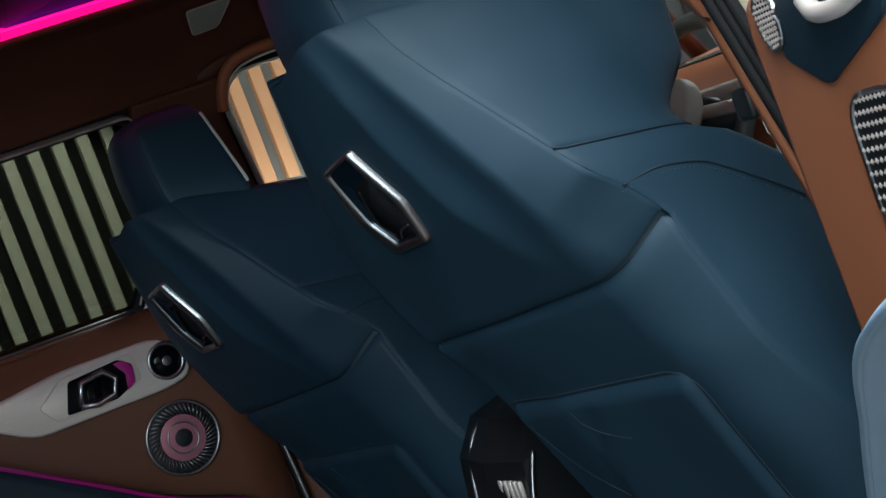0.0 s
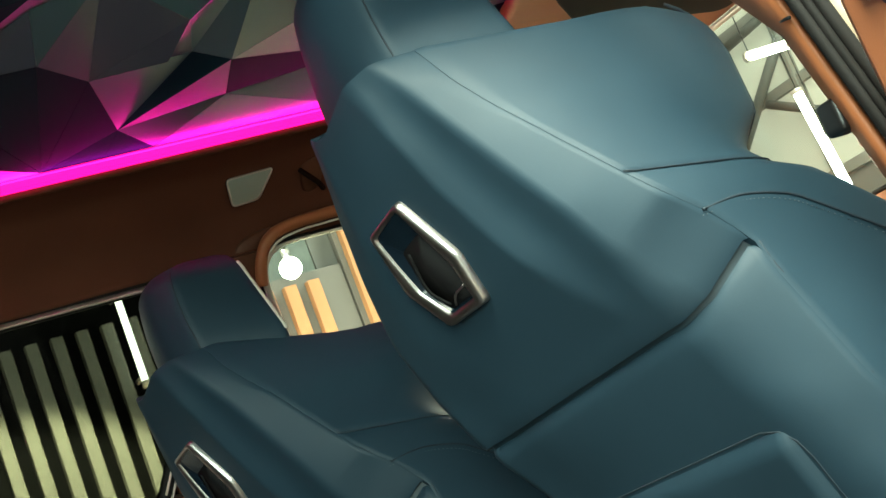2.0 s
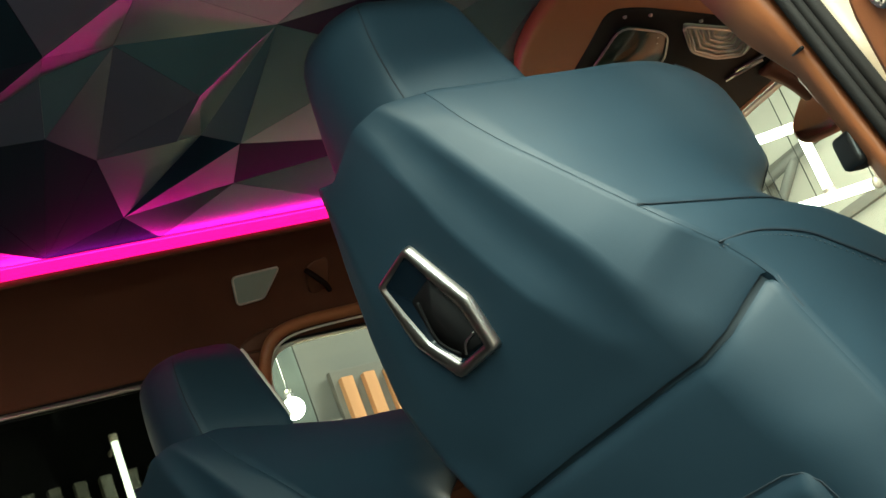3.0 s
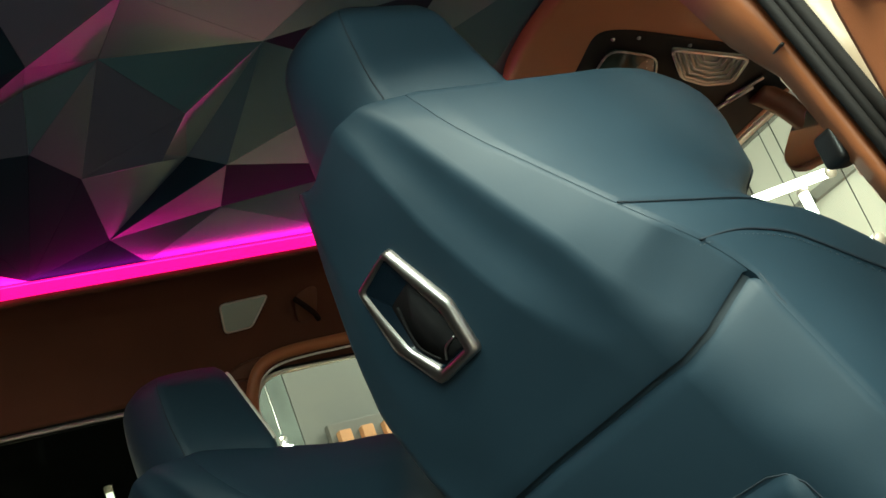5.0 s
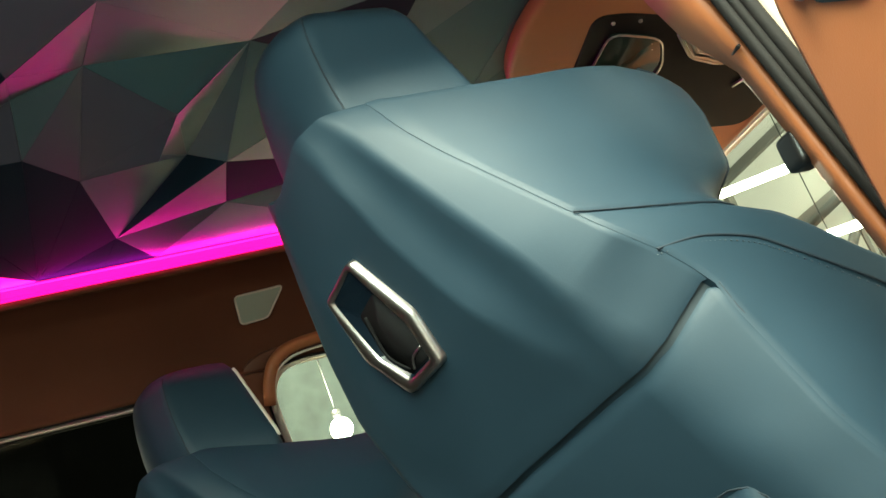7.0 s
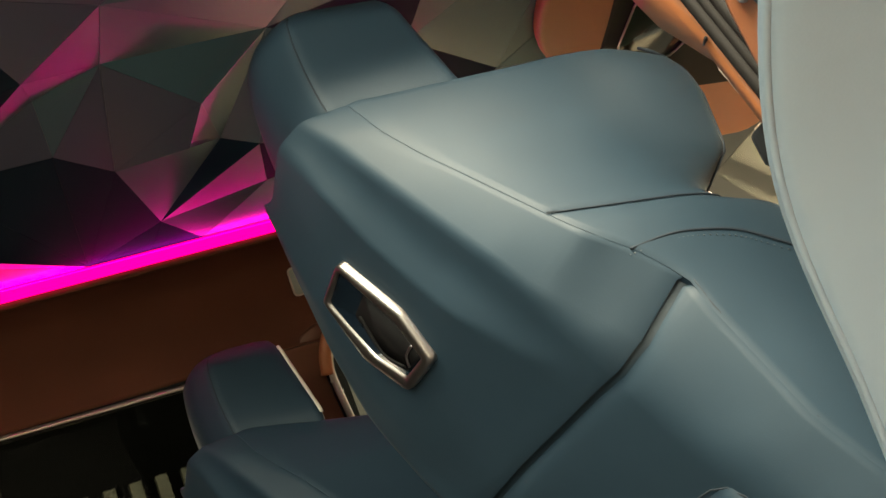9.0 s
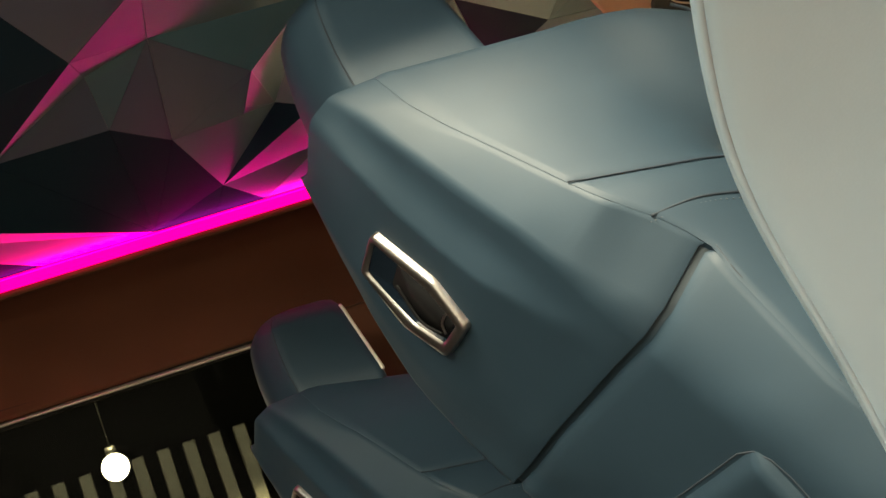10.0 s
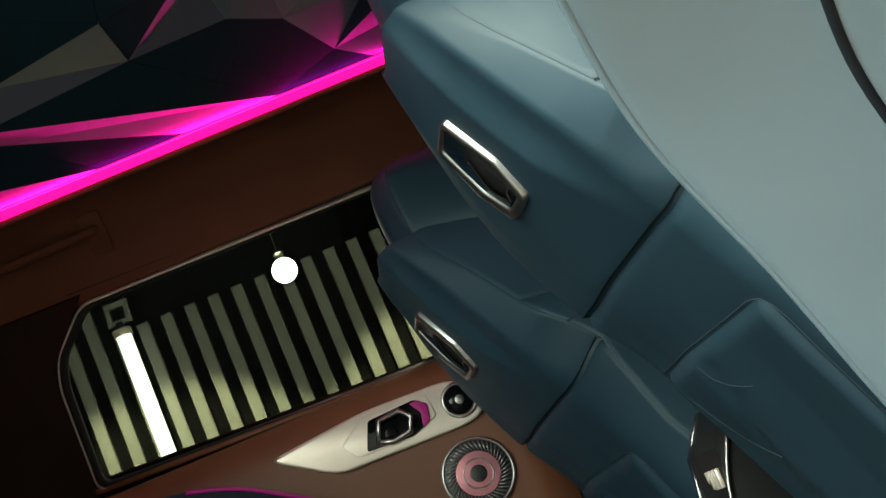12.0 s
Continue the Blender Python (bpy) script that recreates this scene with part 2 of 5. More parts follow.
def plate(outline, normal, depth, bevel=0.0, seg=2, hole=None):
    """A flat outline of 3D points given thickness along the normal."""
    nrm = Vector(normal).normalized() * depth
    bm = bmesh.new()
    vs = [bm.verts.new(p) for p in outline]
    if hole:
        hs = [bm.verts.new(p) for p in hole]
        n = len(vs)
        for i in range(n):
            bm.faces.new((vs[i], vs[(i + 1) % n], hs[(i + 1) % n], hs[i]))
    else:
        bm.faces.new(vs)
    ret = bmesh.ops.extrude_face_region(bm, geom=bm.faces[:])
    for v in ret["geom"]:
        if isinstance(v, bmesh.types.BMVert):
            v.co += nrm
    bmesh.ops.recalc_face_normals(bm, faces=bm.faces[:])
    if bevel:
        es = [e for e in bm.edges if len(e.link_faces) == 2 and e.calc_face_angle(0) > 0.6]
        bmesh.ops.bevel(bm, geom=es, offset=bevel, segments=seg, affect="EDGES", profile=0.6)
    return bm


def disc(centre, normal, radius, depth, n=40, bevel=0.0):
    nz = Vector(normal).normalized()
    s = nz.cross(Vector((0.31, 0.2, 0.93))).normalized()
    u = nz.cross(s)
    c = Vector(centre)
    return plate([c + (s * math.cos(2 * math.pi * k / n) + u * math.sin(2 * math.pi * k / n)) * radius for k in range(n)], nz, depth, bevel)


def ring_mesh(centre, normal, radius, thick, n=48, sides=10, flat=1.0):
    nz = Vector(normal).normalized()
    s = nz.cross(Vector((0.31, 0.2, 0.93))).normalized()
    u = nz.cross(s)
    c = Vector(centre)
    rings = []
    for k in range(n):
        a = 2 * math.pi * k / n
        d = s * math.cos(a) + u * math.sin(a)
        rings.append([c + d * (radius + thick * math.cos(b)) + nz * thick * flat * math.sin(b) for b in [2 * math.pi * j / sides for j in range(sides)]])
    bm = bmesh.new()
    rows = [[bm.verts.new(p) for p in r] for r in rings]
    for i in range(n):
        a, b = rows[i], rows[(i + 1) % n]
        for j in range(sides):
            bm.faces.new((a[j], a[(j + 1) % sides], b[(j + 1) % sides], b[j]))
    bmesh.ops.recalc_face_normals(bm, faces=bm.faces[:])
    return bm


def smooth_loop(pts, n=4, r=0.03):
    out = []
    m = len(pts)
    for i in range(m):
        a, p, b = Vector(pts[i - 1]), Vector(pts[i]), Vector(pts[(i + 1) % m])
        ra, rb = min(r, (a - p).length * 0.45), min(r, (b - p).length * 0.45)
        s, e = p + (a - p).normalized() * ra, p + (b - p).normalized() * rb
        for k in range(n):
            t = k / (n - 1)
            out.append(s * (1 - t) ** 2 + p * 2 * t * (1 - t) + e * t * t)
    return out


# ---------------------------------------------------------------- front seats
SEAT_Y = -0.352
# half outline of the backrest against height: first crease of the back, soft second ridge, corner of the side, front edge of the wing
T_R1 = [(0.45, 0.10), (0.88, 0.145), (0.964, 0.145), (1.03, 0.118), (1.08, 0.104), (1.137, 0.092), (1.18, 0.088), (1.24, 0.08), (1.31, 0.055)]
D_R1 = [(0.45, 0.038), (0.89, 0.038), (0.964, 0.026), (1.03, 0.014), (1.137, 0.010), (1.24, 0.012), (1.31, 0.014)]
T_R2 = [(0.45, 0.30), (0.70, 0.268), (0.795, 0.243), (0.85, 0.222), (0.905, 0.209), (0.93, 0.210), (0.95, 0.211), (1.0, 0.205), (1.06, 0.190), (1.13, 0.162), (1.19, 0.140), (1.24, 0.122), (1.31, 0.085)]
D_R2 = [(0.45, 0.06), (0.905, 0.058), (0.95, 0.050), (1.0, 0.043), (1.06, 0.039), (1.2, 0.036), (1.31, 0.04)]
T_A = [(0.45, 0.36), (0.70, 0.325), (0.965, 0.267), (1.007, 0.260), (1.033, 0.254), (1.074, 0.230), (1.128, 0.198), (1.19, 0.162), (1.235, 0.140), (1.285, 0.112), (1.31, 0.10)]
T_AX = [(0.45, 0.43), (0.80, 0.256), (0.93, 0.224), (0.965, 0.22), (1.007, 0.184), (1.033, 0.154), (1.074, 0.130), (1.128, 0.101), (1.19, 0.067), (1.235, 0.044), (1.285, 0.030), (1.31, 0.024)]
T_F = [(0.45, 0.85), (0.80, 0.58), (0.9, 0.487), (0.952, 0.428), (0.994, 0.383), (1.02, 0.352), (1.036, 0.340), (1.06, 0.345), (1.118, 0.402), (1.194, 0.426), (1.235, 0.430), (1.27, 0.418), (1.31, 0.375)]
D_0 = [(0.45, 0.01), (0.80, 0.005), (0.90, -0.002), (1.0, -0.006), (1.15, -0.006), (1.25, -0.002), (1.31, 0.006)]
# the inboard half, which stands further back below and narrows more quickly above
T_P1 = [(0.45, 0.09), (0.80, 0.09), (0.925, 0.108), (0.972, 0.106), (1.03, 0.108), (1.08, 0.092), (1.13, 0.066), (1.2, 0.036), (1.26, 0.022), (1.31, 0.016)]
D_P1 = [(0.45, 0.01), (0.80, 0.0), (0.90, -0.016), (1.0, -0.022), (1.13, -0.017), (1.2, -0.011), (1.26, -0.002), (1.31, 0.006)]
T_P2 = [(0.45, 0.12), (0.767, 0.13), (0.80, 0.136), (0.877, 0.158), (0.95, 0.168), (1.03, 0.160), (1.1, 0.122), (1.17, 0.086), (1.235, 0.052), (1.31, 0.024)]
D_P2 = [(0.45, 0.005), (0.80, -0.008), (0.88, -0.027), (1.0, -0.029), (1.1, -0.024), (1.17, -0.013), (1.235, 0.0), (1.31, 0.010)]
T_AP = [(0.45, 0.20), (0.767, 0.20), (0.887, 0.262), (0.965, 0.266), (1.007, 0.258), (1.074, 0.236), (1.14, 0.162), (1.2, 0.100), (1.26, 0.052), (1.31, 0.036)]
I_A, I_F = 18, 23


def back_x(z):
    return (1.15 - z) * 0.404


def flare(z):
    """How far the shoulder wing spreads outwards towards its front."""
    return interp([(1.03, 0.0), (1.12, 0.02), (1.2, 0.036), (1.31, 0.045)], z)


def section(z, inset=0.0, plus=False):
    """Half outline of the backrest at one height, from the middle of the back round the side to the middle of the front."""
    xb, ax, a, xf = back_x(z), interp(T_AX, z), interp(T_AP if plus else T_A, z), interp(T_F, z)
    v1, d1 = interp(T_P1 if plus else T_R1, z), interp(D_P1 if plus else D_R1, z)
    v2, d2 = interp(T_P2 if plus else T_R2, z), interp(D_P2 if plus else D_R2, z)
    i = inset
    dish = interp([(0.94, 0.0), (1.04, 1.0), (1.20, 1.0), (1.27, 0.2)], z)
    d1 -= (0.004 if plus else 0.007) * dish
    vm, dm = v1 + (v2 - v1) * 0.45, d1 + (d2 - d1) * 0.45 + (0.0 if plus else 0.0095 * dish)
    t = min(1.0, max(0.0, (z - 1.02) / 0.09))
    spread = 0.0 if plus else flare(z)
    side_front = (xf - 0.12 * t - i, a - 0.005 - 0.006 * t + spread - i, 0)
    edge_front = (xf - 0.02 * (1 - t) - i, a - 0.077 + 0.012 * t + spread - i, 0)
    pts = [(xb + interp(D_0, z) + i, 0, 0), (xb + d1 + i, v1 - i * 0.2, 0), (xb + dm + i, vm - i * 0.3, 0), (xb + d2 + i * 0.8, v2 - i * 0.5, 0), (ax + i * 0.7, a - i, 0), side_front, edge_front, (max(xb + 0.10, xf - 0.13), 0, 0)]
    soft_top = min(1.0, max(0.0, (z - 1.16) / 0.10))
    return round_poly(pts, [0.010, 0.03, 0.022, 0.03, 0.02 + 0.06 * t, 0.028] if plus else [0.016 - 0.010 * dish, 0.020, interp([(0.88, 0.045), (1.02, 0.010)], z), 0.010 + 0.02 * soft_top, 0.02 + 0.06 * t, 0.028])


def half_v(k, z):
    """Column k of the section, columns left of the middle counted below zero."""
    p = section(z, 0.0, k > 0)[abs(k)]
    return Vector((p.x, SEAT_Y + (p.y if k >= 0 else -p.y), z))


def sheet(cols, low, high, rows, edge=0.006, skirt=0.02, lift=0.0, side_edge=0.0012):
    """A padded cover over part of the seat: columns, and low and high as functions of the column. Its rim is rolled in."""
    n = len(cols)
    ss = [0.0, 0.012, 0.04] + [0.04 + 0.92 * (r + 1) / rows for r in range(rows)] + [0.988, 1.0]
    grid = [[half_v(k, low(k) + (high(k) - low(k)) * s) for k in cols] for s in ss]
    mid = Vector((0.25, SEAT_Y, 0.9))
    m = len(grid)
    nor = [[None] * n for _ in range(m)]
    for r in range(m):
        for c in range(n):
            du = grid[r][min(c + 1, n - 1)] - grid[r][max(c - 1, 0)]
            dv = grid[min(r + 1, m - 1)][c] - grid[max(r - 1, 0)][c]
            q = du.cross(dv)
            if q.length < 1e-9:
                q = grid[r][c] - mid
            q.normalize()
            if q.dot(grid[r][c] - Vector((interp(T_F, grid[r][c].z) * 0.5 + back_x(grid[r][c].z) * 0.5, SEAT_Y, grid[r][c].z))) < 0:
                q.negate()
            nor[r][c] = q
    drop = lambda i, last: edge if i in (0, last) else (edge * 0.3 if i in (1, last - 1) else 0.0)
    pts = [[grid[r][c] + nor[r][c] * (lift - max(drop(r, m - 1), side_edge if c in (0, n - 1) else 0)) for c in range(n)] for r in range(m)]
    bm = bmesh.new()
    vs = [[bm.verts.new(p) for p in row] for row in pts]
    for r in range(m - 1):
        for c in range(n - 1):
            bm.faces.new((vs[r][c], vs[r][c + 1], vs[r + 1][c + 1], vs[r + 1][c]))
    rim = [(0, c) for c in range(n)] + [(r, n - 1) for r in range(1, m)] + [(m - 1, c) for c in range(n - 2, -1, -1)] + [(r, 0) for r in range(m - 2, 0, -1)]
    top_v = [bm.verts.new(pts[r][c]) for r, c in rim]
    low_v = [bm.verts.new(pts[r][c] - nor[r][c] * skirt) for r, c in rim]
    for i in range(len(rim)):
        j = (i + 1) % len(rim)
        bm.faces.new((top_v[i], top_v[j], low_v[j], low_v[i]))
    bmesh.ops.recalc_face_normals(bm, faces=bm.faces[:])
    return bm


def core(z0, z1, inset, rows=24, top_round=0.0):
    rings = []
    for r in range(rows + 1):
        z = z0 + (z1 - z0) * r / rows
        ins = inset
        if top_round and r > rows - 6:
            ins += top_round * (1 - math.cos(math.pi / 2 * (r - rows + 6) / 6))
        hp_, hm_ = section(z, ins, True), section(z, ins)
        rings.append([Vector((p.x, SEAT_Y + p.y, z)) for p in hp_] + [Vector((p.x, SEAT_Y - p.y, z)) for p in hm_[-2:0:-1]])
    return loft(rings)


G_Z = [(-0.16, 0.876), (0.0, 0.889), (0.10, 0.899), (0.205, 0.911), (0.235, 0.926), (0.255, 0.944), (0.268, 0.962)]


def groove_z(k):
    v = section(0.92, 0.0, k > 0)[abs(k)].y
    return interp(G_Z, -v if k > 0 else v)


def top_z(k):
    """Upper rim of the covers: an arch on the back, nearly level along the side."""
    a = abs(k)
    if a > I_A:
        f = min(1.0, max(0.0, (section(1.27, 0.0, k > 0)[a].x - 0.05) / 0.37))
        return interp([(0.0, 1.282), (0.25, 1.268), (0.5, 1.270), (0.75, 1.270), (1.0, 1.258)], f) - (0.04 * f if k > 0 else 0.0)
    s = min(1.0, max(0.0, (section(1.25, 0.0, k > 0)[a].y - 0.02) / 0.11))
    return 1.247 + 0.033 * (1 - (1 - s) ** 1.8)


def side_seam_z(k):
    f = min(1.0, max(0.0, (section(1.055, 0.0, k > 0)[abs(k)].x - 0.128) / 0.20))
    return 1.071 - 0.039 * f ** 1.4


def side_pt(x, z, side=-1, out=0.0):
    return Vector((x, SEAT_Y + side * (interp(T_A, z) - 0.001 + out), z))


def back_pt(v, z, out=0.0):
    h = section(z, 0.0, v > 0)[:I_A + 1]
    x = float(np.interp(abs(v), [p.y for p in h], [p.x for p in h]))
    return Vector((x - out, SEAT_Y + v, z - out * 0.3))


# curved seam of the side bolster: along the car and height
SEAM = [(0.183, 1.006), (0.226, 1.010), (0.256, 1.007), (0.292, 0.997), (0.318, 0.981), (0.353, 0.955), (0.393, 0.923), (0.45, 0.870), (0.53, 0.79)]


def front_seat():
    seat = thing("front_seat", (0.3, SEAT_Y, 0.30), "dark teal-blue leather front seat with chrome backrest handle", "seat", "front seats")
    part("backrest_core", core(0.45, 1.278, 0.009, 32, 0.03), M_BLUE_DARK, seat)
    back = list(range(-I_A, I_A + 1))
    part("backrest", sheet(back, lambda k: groove_z(k) + 0.0030, top_z, 40, edge=0.0016), M_BLUE, seat)
    part("lower_back", sheet(back, lambda k: 0.47, lambda k: groove_z(k) - 0.0034, 24, edge=0.007, lift=0.001), M_BLUE, seat)
    for side in (-1, 1):
        cols = [side * k for k in range(I_A, I_F + 7)]
        part("shoulder_wing", sheet(cols, side_seam_z, top_z, 18, edge=0.0016, lift=0.0006), M_BLUE, seat)
        part("side_bolster", sheet(cols, lambda k: 0.46, side_seam_z, 26, edge=0.0016, lift=0.0006), M_BLUE, seat)
        curve = catmull([side_pt(x, z, side) for x, z in SEAM], 8)
        part("seam", tube(curve, 0.0014, up=(0, 1, 0)), M_STITCH, seat)
        joint = [half_v(side * k, side_seam_z(k)) + Vector((0, side * 0.0008, 0)) for k in range(I_A, I_F + 6)]
        part("seam", tube(joint, 0.0010, up=(0, 1, 0)), M_STITCH, seat)
        line = [c + Vector((-0.004, side * 0.001, -0.006)) for c in catmull([side_pt(x, z, side) for x, z in SEAM[:-1]], 12)]
        bm = bmesh.new()
        for i in range(0, len(line) - 1, 2):
            t = tube([line[i], line[i] * 0.4 + line[i + 1] * 0.6], 0.0006, 5, (0, 1, 0))
            me = bpy.data.meshes.new("x")
            t.to_mesh(me)
            t.free()
            bm.from_mesh(me)
            bpy.data.meshes.remove(me)
        part("stitching", bm, M_THREAD, seat, "pale grey thread stitching")
        edge = [half_v(side * (I_F + 5), z) + Vector((0.0012, side * 0.0006, 0)) for z in np.linspace(1.045, 1.285, 22)]
        part("edge_seam", tube(edge, 0.0020, up=(0, 1, 0)), M_STITCH, seat)
        # fold line that runs on from the joint down the side of the seat
        crease = [half_v(side * I_A, z) + Vector((0.004, 0.0, 0)) for z in np.linspace(0.962, 0.55, 14)]
        part("seam", tube(crease, 0.0013, up=(0, 1, 0)), M_STITCH, seat)
    # headrest: a back shell and a side cushion with a seam between; its foot runs down into the backrest
    rings, seam_l, seam_r = [], [], []
    n = 26
    for i in range(n + 1):
        z = 1.155 + 0.278 * i / n
        s = max(0.0, (z - 1.225) / 0.208)
        foot = min(1.0, max(0.0, (1.236 - z) / 0.081)) ** 1.2
        hw = interp([(1.225, 0.138), (1.258, 0.137), (1.366, 0.094), (1.433, 0.070)], z) * (1 - 0.35 * foot)
        hb = interp([(1.225, 0.108), (1.281, 0.108), (1.395, 0.090), (1.433, 0.074)], z) * (1 - 0.35 * foot)
        x0, x1 = -0.014 - 0.012 * math.sin(math.pi * s) + 0.050 * foot, 0.165 - 0.022 * s - 0.03 * foot
        e = 0.0 if s < 0.78 else 1 - math.sqrt(max(0.0, 1 - ((s - 0.78) / 0.22) ** 2))
        cx, hx = (x0 + x1) / 2 + 0.02 * e, (x1 - x0) / 2 * (1 - 0.42 * e)
        hw *= 1 - 0.40 * e
        hb *= 1 - 0.40 * e
        pts = [(cx - hx, 0, 0), (cx - hx * 0.98, hb * 0.50, 0), (cx - hx * 0.62, hb, 0), (cx + hx, hw, 0), (cx + hx * 0.92, 0, 0)]
        h = round_poly(pts, [0.05, 0.014, 0.018])
        # the inboard half is slimmer, above all higher up
        slim = interp([(1.225, 0.92), (1.27, 0.86), (1.33, 0.72), (1.433, 0.70)], z)
        rings.append([Vector((p.x + 0.12 * p.y, SEAT_Y + p.y * slim, z)) for p in h] + [Vector((p.x, SEAT_Y - p.y, z)) for p in h[-2:0:-1]])
        q = h[8]
        if s < 0.93 and z > 1.24:
            seam_l.append(Vector((q.x, SEAT_Y - q.y + 0.0005, z)))
            seam_r.append(Vector((q.x + 0.12 * q.y, SEAT_Y + q.y * slim - 0.0005, z)))
    head = part("headrest", loft(rings), M_BLUE, seat)
    part("seam", tube(seam_l, 0.0012), M_STITCH, head)
    part("seam", tube(seam_r, 0.0012), M_STITCH, head)
    front = [r[16] for r in rings[9:24]]
    part("stitching", tube([Vector((p.x - 0.012, SEAT_Y - abs(p.y - SEAT_Y) - 0.0012, p.z)) for p in front], 0.0008, 5), M_THREAD, head, "pale grey thread stitching")
    # rim light on the headrest's front edge, put in as a cream line
    corner = [r[-13] for r in rings[9:24]]
    part("pale_edge", tube(catmull([p + Vector((0.001, 0.0005, 0)) for p in corner], 2), 0.0036, 8), M_CREAMPAINT, head, "cream line standing in for rim light on the front edge")
    # padded pocket panel on the lower back
    bm = bmesh.new()
    rows = []
    for r in range(37):
        s = r / 36
        row = []
        for c in range(61):
            u = -0.222 + (0.118 + 0.222) * c / 60
            top = 0.786 - 0.018 * (c / 60)
            z = top + (0.49 - top) * s
            e_top, e_side = min(1.0, s * 14 / 1.0), min(1.0, min(c, 60 - c) / 2.6)
            rim = max(-0.6, 1 - math.hypot(1 - e_top, 1 - e_side))
            out = 0.011 * math.sin(math.pi / 2 * rim)
            dent = 0.004 * math.exp(-((u + 0.01 + 0.5 * (z - 0.70)) / 0.02) ** 2) * (1 if z < 0.755 else 0)
            row.append(bm.verts.new(back_pt(u, z, out - dent)))
        rows.append(row)
    for a, b in zip(rows, rows[1:]):
        for c in range(60):
            bm.faces.new((a[c], a[c + 1], b[c + 1], b[c]))
    bmesh.ops.recalc_face_normals(bm, faces=bm.faces[:])
    pocket = part("pocket_panel", bm, M_BLUE, seat)
    # shade along the pocket's rim, drawn as a thin dark line
    rim_path = [back_pt(-0.226, z, 0.001) for z in np.linspace(0.50, 0.748, 8)] + [back_pt(-0.2225, 0.768, 0.001), back_pt(-0.212, 0.782, 0.001)] + [back_pt(-0.226 + 0.348 * f, 0.789 - 0.018 * f, 0.001) for f in np.linspace(0.1, 1, 11)]
    part("piping", tube(rim_path, 0.0011, 7), M_STITCH, pocket, "dark piping that draws the pocket's edge shadow")
    arc = catmull([back_pt(v, z, 0.0108) for v, z in ((-0.012, 0.757), (-0.018, 0.735), (-0.04, 0.718), (-0.072, 0.708))], 6)
    part("seam", tube(arc, 0.0009), M_STITCH, pocket)
    arc = catmull([back_pt(v, z, 0.0108) for v, z in ((0.10, 0.735), (0.085, 0.69), (0.055, 0.65), (0.01, 0.62))], 6)
    part("seam", tube(arc, 0.0009), M_STITCH, pocket)
    # six-sided chrome handle let into the back: sideways and height of its corners
    OUTER = [(-0.0325, 1.1500), (-0.0560, 1.0730), (-0.0440, 1.0185), (0.0300, 1.0140), (0.0530, 1.0690), (0.0370, 1.1375)]
    MOUTH = [(-0.0230, 1.1425), (-0.0355, 1.0700), (-0.0290, 1.0290), (0.0150, 1.0265), (0.0320, 1.0600), (0.0320, 1.1310)]
    HOLE = [(-0.0215, 1.1110), (-0.0335, 1.0695), (-0.0270, 1.0305), (0.0135, 1.0280), (0.0300, 1.0590), (0.0185, 1.1035)]

    def at_handle(v, z, off):
        return Vector((back_x(z) - 0.006 - 0.17 * v - off * 0.92, SEAT_Y + v, z - off * 0.37))

    def hexa(a, b, k, off, r=0.004):
        """A six-sided loop between two outlines, its corners a little rounded."""
        ring = [at_handle(p[0] + (q[0] - p[0]) * k, p[1] + (q[1] - p[1]) * k, off) for p, q in zip(a, b)]
        return smooth_loop(ring, 3, r)

    spec = [(0.0, -0.010, 0.006), (-0.02, 0.004, 0.006), (0.04, 0.0085, 0.006), (0.16, 0.0110, 0.005), (0.55, 0.0125, 0.005), (0.82, 0.0100, 0.004), (0.90, 0.0092, 0.004), (0.94, 0.0060, 0.004), (1.0, 0.0048, 0.004)]
    h = part("handle", loft([hexa(OUTER, MOUTH, k, o, r) for k, o, r in spec], caps=False), M_CHROME, seat, "six-sided chrome handle frame")
    part("ramp", loft([hexa(MOUTH, HOLE, -0.12, 0.0072, 0.003), hexa(MOUTH, HOLE, 0.4, 0.0052, 0.003), hexa(MOUTH, HOLE, 1.0, 0.0030, 0.003)], caps=False), M_NAVY_GLOSS, h, "glossy navy inner ramp of the handle")
    part("recess", loft([hexa(MOUTH, HOLE, 0.97, 0.0034), hexa(MOUTH, HOLE, 1.02, 0.0015), [at_handle(-0.004 + 0.2 * (p.y - SEAT_Y), 1.065 + 0.2 * (p.z - 1.065), 0.0016) for p in hexa(MOUTH, HOLE, 1.0, 0.0016)]]), M_MATTBLACK, h, "matt black handle recess")
    bar = [at_handle(v, z, o) for v, z, o in ((0.0120, 1.100, 0.0036), (0.0235, 1.060, 0.0056), (0.0110, 1.034, 0.0044))]
    part("lever", tube(catmull(bar, 6), 0.0022, 8, flat=0.7), M_MATTBLACK, h, "black release lever")
    part("catch", tube(catmull([at_handle(v, z, o) for v, z, o in ((-0.0250, 1.0440, 0.0040), (-0.0080, 1.0405, 0.0062), (0.0040, 1.0310, 0.0050))], 5), 0.0014, 8), M_CHROME, h, "bright wire catch")
    # cushion and plinth, hidden low in the cabin
    part("cushion", box((0.35, SEAT_Y - 0.25, 0.36), (0.95, SEAT_Y + 0.25, 0.56), 0.05, 4), M_BLUE, seat)
    part("seat_base", box((0.40, SEAT_Y - 0.20, 0.30), (0.85, SEAT_Y + 0.20, 0.38), 0.01), M_BLACK, seat)
    return seat


seat_near = front_seat()
seat_far = copy_thing(seat_near, Matrix.Translation((0.3 - 0.053, SEAT_Y + 0.76, 0.30 - 0.078)))
